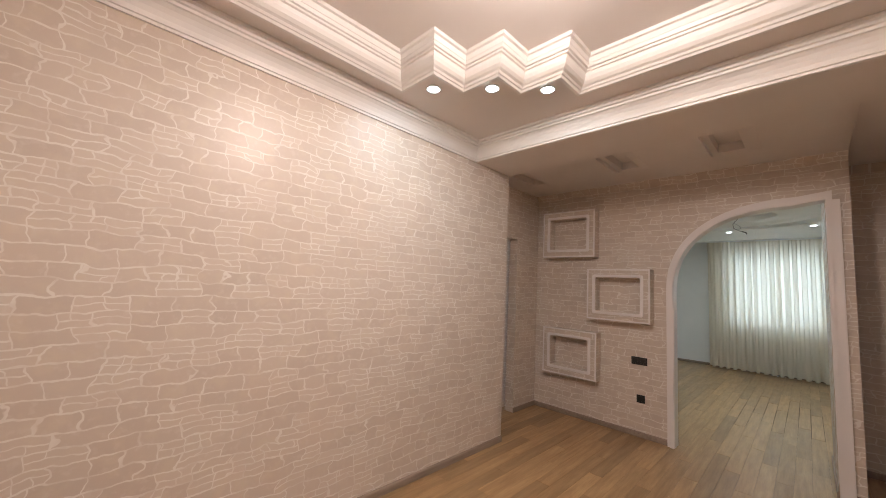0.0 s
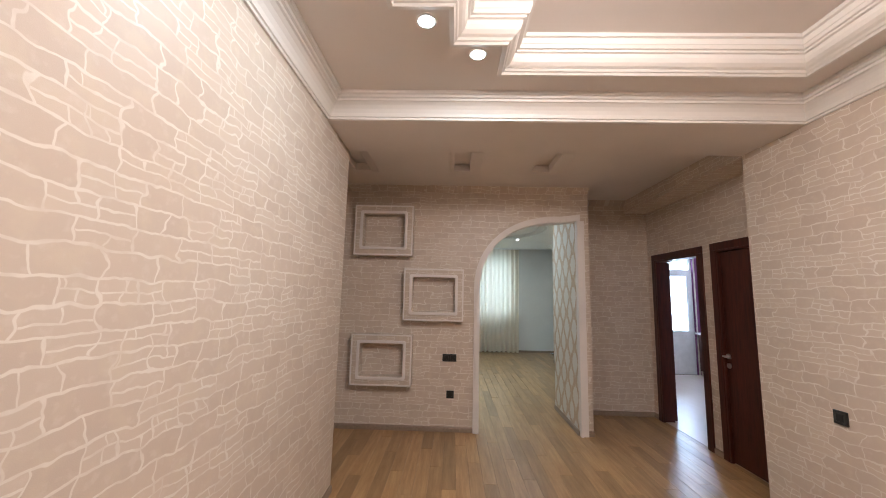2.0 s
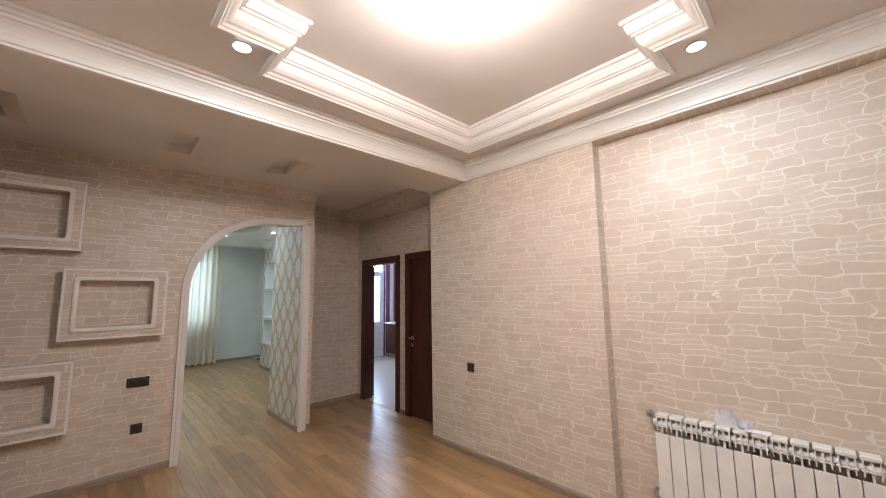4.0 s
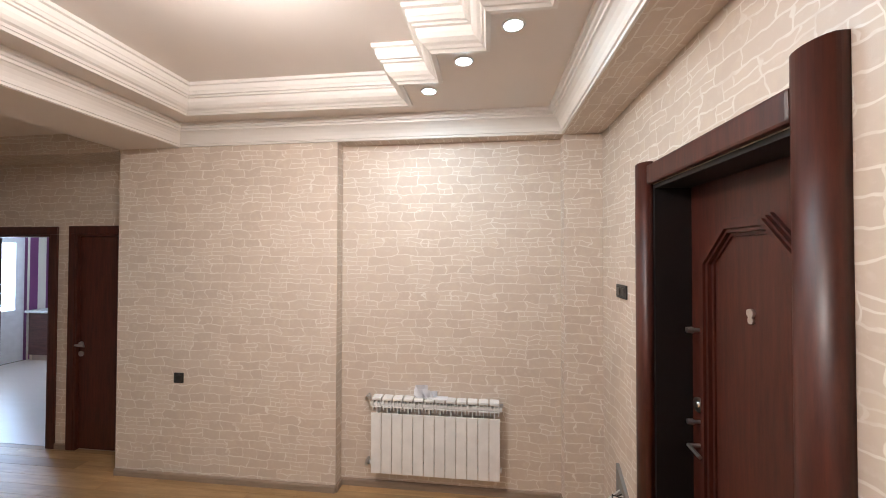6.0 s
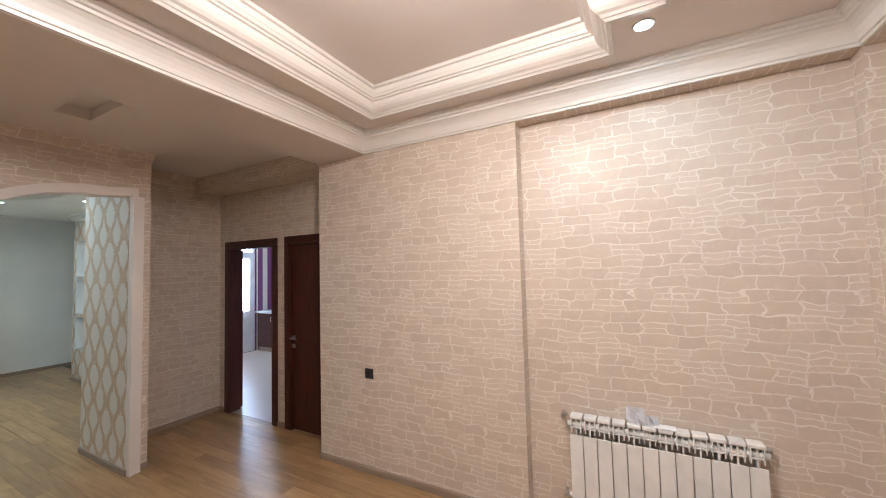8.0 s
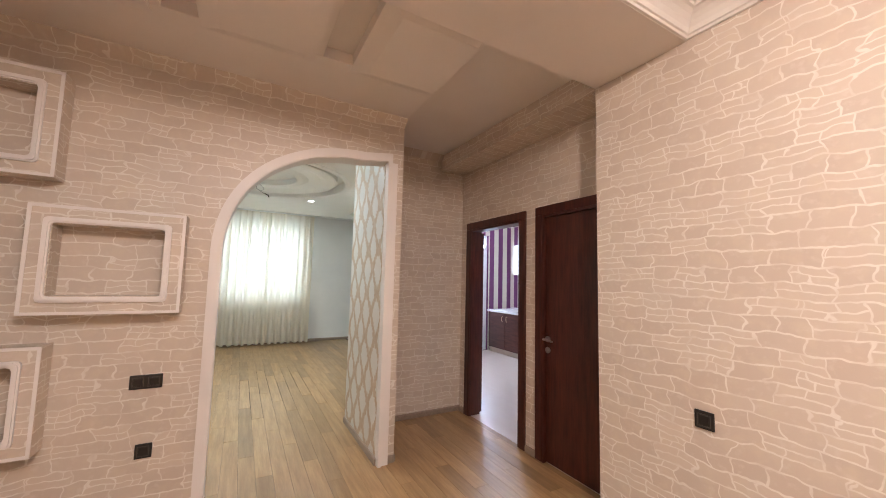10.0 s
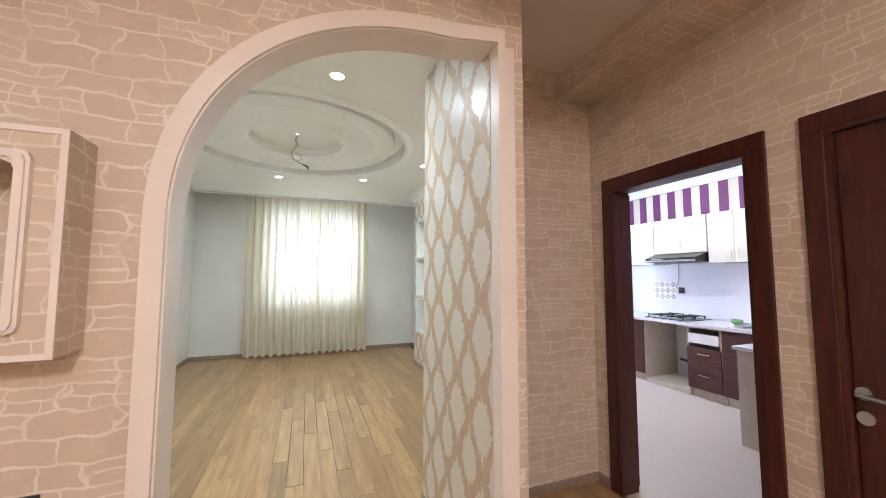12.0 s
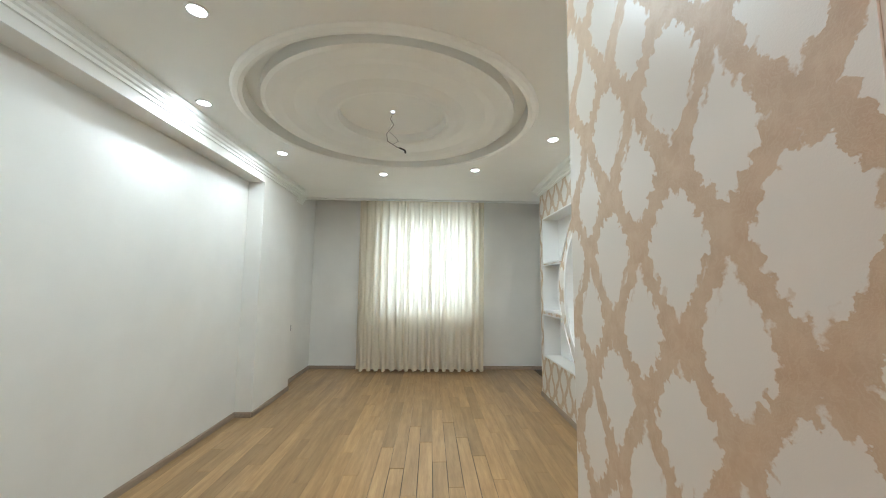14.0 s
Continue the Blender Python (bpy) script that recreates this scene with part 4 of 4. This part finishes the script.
def handle(parent, y, z, x, length=0.10, upright=False):
    d = Vector((0, 0, length / 2)) if upright else Vector((0, length / 2, 0))
    c = Vector((x, y, z))
    part("handle", rod(c - d, c - d * 0.8 + Vector((-0.022, 0, 0)), c + d * 0.8 + Vector((-0.022, 0, 0)), c + d, r=0.005, seg=8), BRASS, parent, "curved pale brass handle")


def base_unit(y0, y1, label):
    """Carcass of 18 mm boards, open at the front, with a plinth."""
    ob = thing("base_cabinet", ((KF + KE) / 2, (y0 + y1) / 2, 0.004), label, "cabinet", "kitchen base cabinets")
    x0, x1 = KF + 0.019, KE - 0.002
    part("side_panel", boxes((x0, x1, y0 + 0.001, y0 + 0.019, 0.006, CT)), CABINET_SIDE, ob)
    part("side_panel", boxes((x0, x1, y1 - 0.019, y1 - 0.001, 0.006, CT)), CABINET_SIDE, ob)
    part("bottom_board", boxes((x0, x1, y0 + 0.019, y1 - 0.019, 0.10, 0.118)), CABINET_SIDE, ob)
    part("back_board", boxes((x1 - 0.006, x1, y0 + 0.019, y1 - 0.019, 0.118, CT)), CABINET_SIDE, ob)
    part("top_rail", boxes((x0, x0 + 0.09, y0 + 0.019, y1 - 0.019, CT - 0.018, CT)), CABINET_SIDE, ob)
    part("plinth", boxes((KF + 0.045, KF + 0.061, y0 + 0.019, y1 - 0.019, 0.006, 0.10)), CABINET_SIDE, ob)
    return ob


unit = base_unit(7.47, 8.50, "dark wooden kitchen base cabinet with two doors")
for a, b in ((7.475, 7.98), (7.99, 8.495)):
    d = part("door", box(bmesh.new(), KF, KF + 0.018, a, b, 0.11, CT - 0.01, bevel=0.003), CABINET_WOOD, unit)
    handle(d, a + 0.06 if a > 7.6 else b - 0.06, CT - 0.12, KF, 0.1, True)
gap = thing("gap_base_board", (6.2, 7.18, 0.004), "beige board lying on the floor of the cooker gap", "board")
part("board", box(bmesh.new(), KF + 0.03, KE - 0.002, 6.882, 7.468, 0.005, 0.06, bevel=0.003), CABINET_SIDE, gap)
unit = base_unit(6.49, 6.88, "dark wooden drawer cabinet with an open empty top slot")
for a, b in ((0.11, 0.345), (0.35, 0.585)):
    d = part("drawer", box(bmesh.new(), KF, KF + 0.018, 6.494, 6.876, a, b, bevel=0.003), CABINET_WOOD, unit)
    handle(d, 6.685, b - 0.07, KF, 0.12)
tray = part("inner_drawer", boxes((KF + 0.0, KF + 0.012, 6.515, 6.855, 0.635, 0.745), (KF + 0.012, KF + 0.45, 6.515, 6.527, 0.635, 0.735), (KF + 0.012, KF + 0.45, 6.843, 6.855, 0.635, 0.735)), WHITE, unit, "white inner drawer box")
part("drawer_bottom", boxes((KF + 0.012, KF + 0.45, 6.527, 6.843, 0.637, 0.645)), WHITE, tray)
unit = base_unit(5.86, 6.485, "dark wooden base cabinet under the sink")
part("door", box(bmesh.new(), KF, KF + 0.018, 5.87, 6.481, 0.11, CT - 0.01, bevel=0.003), CABINET_WOOD, unit)
pen = thing("peninsula_cabinet", (5.6, 5.6, 0.004), "beige peninsula cabinet at the end of the worktop", "cabinet")
part("end_panel", box(bmesh.new(), 5.07, 5.09, 5.32, 5.83, 0.006, 0.795, bevel=0.002), CABINET_SIDE, pen)
part("body", box(bmesh.new(), 5.091, KE - 0.002, 5.34, 5.81, 0.10, 0.795, bevel=0.003), CABINET_SIDE, pen)
part("plinth", boxes((5.10, KE - 0.002, 5.38, 5.77, 0.006, 0.099)), CABINET_SIDE, pen)
part("top_board", box(bmesh.new(), 5.03, KE - 0.002, 5.30, 5.845, 0.797, 0.829, bevel=0.006), COUNTER, pen, "white worktop board")
SX0, SX1, SY0, SY1 = 6.03, 6.38, 6.02, 6.34                          # sink bowl opening
top = thing("worktop", (6.2, 7.0, CT), "white laminate worktop with a sink cut-out", "worktop")
part("slab", slab([(KF - 0.025, 5.85), (KE - 0.002, 5.85), (KE - 0.002, 8.55), (KF - 0.025, 8.55)], [[(SX0, SY0), (SX1, SY0), (SX1, SY1), (SX0, SY1)]], lambda a, b: (a, b, CT + 0.001), (0, 0, 0.036)), COUNTER, top)
part("upstand", box(bmesh.new(), KE - 0.022, KE - 0.002, 5.85, 8.55, CT + 0.038, CT + 0.066, bevel=0.004), COUNTER, top)
TOP = CT + 0.037

hob = thing("gas_hob", (6.22, 7.20, TOP), "black gas hob with four burners in the worktop", "hob")
part("glass_top", box(bmesh.new(), 5.99, 6.45, 6.92, 7.50, TOP + 0.0005, TOP + 0.010, bevel=0.003), BLACK, hob)
for bx in (6.11, 6.33):
    for by in (7.08, 7.36):
        burner = cyl(bmesh.new(), (bx, by, TOP + 0.010), (bx, by, TOP + 0.024), 0.042, 0.036)
        cyl(burner, (bx, by, TOP + 0.024), (bx, by, TOP + 0.032), 0.028)
        part("burner", burner, GREY_METAL, hob)
        grate = boxes((bx - 0.085, bx + 0.085, by - 0.005, by + 0.005, TOP + 0.036, TOP + 0.048), (bx - 0.005, bx + 0.005, by - 0.085, by + 0.085, TOP + 0.036, TOP + 0.048),
                      (bx - 0.095, bx - 0.085, by - 0.11, by + 0.11, TOP + 0.036, TOP + 0.048), (bx + 0.085, bx + 0.095, by - 0.11, by + 0.11, TOP + 0.036, TOP + 0.048))
        for sx, sy in ((-0.09, -0.1), (0.09, -0.1), (-0.09, 0.1), (0.09, 0.1)):
            box(grate, bx + sx - 0.005, bx + sx + 0.005, by + sy - 0.005, by + sy + 0.005, TOP + 0.010, TOP + 0.036)
        part("pan_support", grate, BLACK, hob)
for i in range(4):
    part("knob", cyl(bmesh.new(), (6.02, 7.09 + 0.08 * i, TOP + 0.010), (6.02, 7.09 + 0.08 * i, TOP + 0.030), 0.016, 0.013), STEEL, hob)

UX = 6.21
for i, (a, b) in enumerate(((7.50, 8.10), (6.77, 7.49), (6.17, 6.76), (5.57, 6.16), (4.97, 5.56))):
    z0 = 1.58 if i != 1 else 1.72
    u = thing("wall_cabinet", (UX + 0.17, (a + b) / 2, z0), "cream gloss wall cabinet with two doors", "cabinet", "kitchen wall cabinets")
    part("carcass", boxes((UX + 0.018, KE - 0.002, a + 0.001, b - 0.001, z0, 2.19)), CABINET_CREAM, u)
    m = (a + b) / 2
    for p, q, hy in ((a + 0.003, m - 0.002, m - 0.04), (m + 0.002, b - 0.003, m + 0.04)):
        d = part("door", box(bmesh.new(), UX, UX + 0.017, p, q, z0 + 0.003, 2.187, bevel=0.003), CABINET_CREAM, u)
        handle(d, hy, z0 + 0.10, UX, 0.10, True)
hood = thing("cooker_hood", (6.2, 7.13, 1.60), "slim black cooker hood under the wall cabinets", "cooker hood")
part("body", slab([(6.02, 1.60), (KE - 0.002, 1.60), (KE - 0.002, 1.716), (UX, 1.716), (6.02, 1.655)], [], lambda a, b: (a, 6.78, b), (0, 0.70, 0)), BLACK, hood)
part("trim_strip", boxes((6.013, 6.019, 6.79, 7.47, 1.605, 1.63)), STEEL, hood)
part("badge", boxes((6.0105, 6.0128, 6.86, 6.95, 1.612, 1.622)), WHITE, hood)
part("button_bar", boxes((6.014, 6.0195, 7.22, 7.38, 1.637, 1.648)), STEEL, hood)

PRINTS = (plain("mauve_print", (0.36, 0.28, 0.34), 0.3), plain("beige_print", (0.55, 0.42, 0.28), 0.3))
tiles = thing("decor_tile", (KE - 0.005, 7.60, 1.08), "patterned decor tile panel on the kitchen wall", "tile")
part("panel", box(bmesh.new(), KE - 0.007, KE - 0.001, 7.44, 7.78, 1.08, 1.34, bevel=0.002), WHITE, tiles)
for i in range(4):
    for j in range(3):
        cy, cz = 7.482 + 0.085 * i, 1.123 + 0.087 * j
        part("motif", slab([(cy - 0.038, cz), (cy, cz - 0.040), (cy + 0.038, cz), (cy, cz + 0.040)], [[(cy - 0.018, cz), (cy, cz - 0.018), (cy + 0.018, cz), (cy, cz + 0.018)]], lambda a, b: (KE - 0.009, a, b), (0.002, 0, 0)),
             PRINTS[(i + j) % 2], tiles)
socket("wall_socket", KE, 7.36, 1.22, 1, "x-", "black socket above the hob")
socket("wall_socket", KE, 6.46, 1.21, 1, "x-", "black socket above the worktop")
cord = thing("hood_cable", (KE - 0.01, 7.36, 1.22), "grey cable from the hood to the socket", "cable")
part("cable", rod((KE - 0.012, 7.38, 1.60), (KE - 0.012, 7.39, 1.36), (KE - 0.016, 7.43, 1.26), (KE - 0.02, 7.36, 1.23), r=0.005, seg=8), GREY_METAL, cord)
pipe = thing("gas_pipe", (6.4, 7.0, 0.3), "brown pipe bent along the wall in the cooker gap", "pipe")
part("pipe", rod((KE - 0.03, 7.40, 0.27), (KE - 0.03, 7.02, 0.24), (KE - 0.03, 6.97, 0.28), (KE - 0.03, 6.96, 0.60), (KE - 0.01, 6.96, 0.66), r=0.016), PIPE, pipe)
part("tap", cyl(bmesh.new(), (KE - 0.09, 6.96, 0.52), (KE - 0.03, 6.96, 0.52), 0.012), STEEL, pipe)
sink = thing("kitchen_sink", (6.2, 6.2, TOP), "steel inset sink in the worktop", "sink")
part("rim", slab([(SX0 - 0.04, SY0 - 0.05), (SX1 + 0.06, SY0 - 0.05), (SX1 + 0.06, SY1 + 0.12), (SX0 - 0.04, SY1 + 0.12)], [[(SX0, SY0), (SX1, SY0), (SX1, SY1), (SX0, SY1)]], lambda a, b: (a, b, TOP), (0, 0, 0.006)), STEEL, sink)
part("bowl", boxes((SX0, SX1, SY0, SY1, 0.68, 0.686), (SX0, SX0 + 0.004, SY0, SY1, 0.686, TOP), (SX1 - 0.004, SX1, SY0, SY1, 0.686, TOP), (SX0, SX1, SY0, SY0 + 0.004, 0.686, TOP), (SX0, SX1, SY1 - 0.004, SY1, 0.686, TOP)), STEEL, sink)
part("mixer_tap", rod((6.41, 6.18, TOP + 0.006), (6.41, 6.18, TOP + 0.21), (6.36, 6.18, TOP + 0.25), (6.27, 6.18, TOP + 0.23), r=0.011), CHROME, sink, "chrome mixer tap")
bottle = thing("spray_bottle", (6.40, 6.38, TOP + 0.006), "white and blue bottle of detergent by the sink", "bottle")
BX, BY, BZ = 6.40, 6.38, TOP + 0.006
part("body", cyl(cyl(bmesh.new(), (BX, BY, BZ), (BX, BY, BZ + 0.125), 0.032), (BX, BY, BZ + 0.125), (BX, BY, BZ + 0.165), 0.032, 0.012), WHITE, bottle)
part("label_band", cyl(bmesh.new(), (BX, BY, BZ + 0.025), (BX, BY, BZ + 0.095), 0.033), BLUE, bottle)
part("cap", cyl(bmesh.new(), (BX, BY, BZ + 0.165), (BX, BY, BZ + 0.205), 0.014), BLACK, bottle)
jar = thing("green_bottle", (6.36, 6.58, TOP), "small green bottle lying by the sink", "bottle")
part("body", cyl(bmesh.new(), (6.36, 6.52, TOP + 0.026), (6.36, 6.62, TOP + 0.026), 0.026), GREEN, jar)
part("cap", cyl(bmesh.new(), (6.36, 6.62, TOP + 0.026), (6.36, 6.645, TOP + 0.026), 0.014), WHITE, jar)


def balcony_door():
    ob = tagged(new("door_1"), "white plastic balcony door with a frosted pane", "door", kind="structure")
    x0, x1, y, z1 = BD[0] + 0.04, BD[1] - 0.04, KN + 0.06, 2.10
    part("door_frame", slab([(BD[0], 0.005), (BD[1], 0.005), (BD[1], BD[2]), (BD[0], BD[2])], [[(x0, 0.03), (x1, 0.03), (x1, z1), (x0, z1)], [(x0, z1 + 0.05), (x1, z1 + 0.05), (x1, BD[2] - 0.03), (x0, BD[2] - 0.03)]],
                            lambda a, b: (a, y, b), (0, 0.07, 0)), UPVC, ob)
    leaf = part("leaf", slab([(x0, 0.03), (x1, 0.03), (x1, z1), (x0, z1)], [[(x0 + 0.09, 0.88), (x1 - 0.09, 0.88), (x1 - 0.09, z1 - 0.09), (x0 + 0.09, z1 - 0.09)]], lambda a, b: (a, y - 0.02, b), (0, 0.06, 0)), UPVC, ob)
    part("lower_panel", boxes((x0 + 0.09, x1 - 0.09, y - 0.026, y - 0.0205, 0.14, 0.78)), UPVC, leaf)
    part("pane", boxes((x0 + 0.09, x1 - 0.09, y + 0.01, y + 0.016, 0.88, z1 - 0.09)), GLASS, leaf).visible_shadow = False
    part("pane", boxes((x0, x1, y + 0.03, y + 0.036, z1 + 0.05, BD[2] - 0.03)), GLASS, ob).visible_shadow = False
    part("door_handle", rod((x0 + 0.045, y - 0.02, 1.05), (x0 + 0.045, y - 0.06, 1.05), (x0 + 0.15, y - 0.06, 1.05), r=0.009), STEEL, leaf, "steel lever handle")
    win = tagged(new("window_2"), "white plastic kitchen window beside the balcony door", "window", kind="structure")
    mid = KX0 + 0.55
    part("window_frame", slab([(KX0, KZ0), (BD[0], KZ0), (BD[0], BD[2]), (KX0, BD[2])],
                              [[(a, b), (c, b), (c, d), (a, d)] for a, c in ((KX0 + 0.06, mid - 0.035), (mid + 0.035, BD[0] - 0.06)) for b, d in ((KZ0 + 0.06, 2.04), (2.11, BD[2] - 0.05))],
                              lambda a, b: (a, y, b), (0, 0.069, 0)), UPVC, win)
    for a, c in ((KX0 + 0.06, mid - 0.035), (mid + 0.035, BD[0] - 0.06)):
        for b, d in ((KZ0 + 0.06, 2.04), (2.11, BD[2] - 0.05)):
            part("pane", boxes((a, c, y + 0.03, y + 0.036, b, d)), GLASS, win).visible_shadow = False
    part("window_sill", box(bmesh.new(), KX0 - 0.03, BD[0] - 0.005, KN - 0.05, KN + 0.06, KZ0 - 0.03, KZ0, bevel=0.005), UPVC, win)


balcony_door()


# ---- floorboards ----
def floor_boards():
    base = structure("floor", boxes((-0.72, 3.87, -0.6, LRN, -0.1, -0.006)), SUBFLOOR, "oak laminate floor running through hall and living room", "floor")
    rng = random.Random(11)
    width, length = 0.112, 1.21
    meshes = {}

    def board_bm(bm, x0, x1, y0, y1, g=0.0005, c=0.0009):
        low = [bm.verts.new(p) for p in ((x0 + g, y0 + g, -0.008), (x1 - g, y0 + g, -0.008), (x1 - g, y1 - g, -0.008), (x0 + g, y1 - g, -0.008))]
        mid = [bm.verts.new((v.co.x, v.co.y, -c)) for v in low]
        top = [bm.verts.new(p) for p in ((x0 + g + c, y0 + g + c, 0), (x1 - g - c, y0 + g + c, 0), (x1 - g - c, y1 - g - c, 0), (x0 + g + c, y1 - g - c, 0))]
        for a, b in ((low, mid), (mid, top)):
            for i in range(4):
                bm.faces.new((a[i], a[(i + 1) % 4], b[(i + 1) % 4], b[i]))
        bm.faces.new(top)

    rest = bmesh.new()
    count, col, x = 0, 0, -0.72
    while x < XD + 0.02:
        x1 = min(x + width, XD + 0.02)
        y = -0.6 - (0.37 * col % length)
        while y < LRN:
            a, b = max(y, -0.6), min(y + length, LRN)
            if b - a > 0.03:
                near = x > -0.2 and x1 < 3.42 and 2.4 < b and a < 10.9
                if near and count < 300:
                    w, h = round(x1 - x, 3), round(b - a, 3)
                    wide = 0.0035 if 1.3 < x < 2.2 and 6.9 < (a + b) / 2 < 8.2 else 0.0005
                    if (w, h, wide) not in meshes:
                        bm = bmesh.new()
                        board_bm(bm, 0, w, 0, h, wide)
                        mesh = bpy.data.meshes.new("floor_board")
                        bm.to_mesh(mesh)
                        bm.free()
                        mesh.materials.append(BOARD)
                        meshes[(w, h, wide)] = mesh
                    ob = new("floor_board", meshes[(w, h, wide)])
                    ob.parent, ob.location = base, (x, a, rng.uniform(-0.0003, 0.0003))
                    count += 1
                else:
                    board_bm(rest, x, x1, a, b)
            y += length
        x, col = x + width, col + 1
    tagged(part("far_floor_boards", rest, BOARD, base), kind="stuff")


floor_boards()
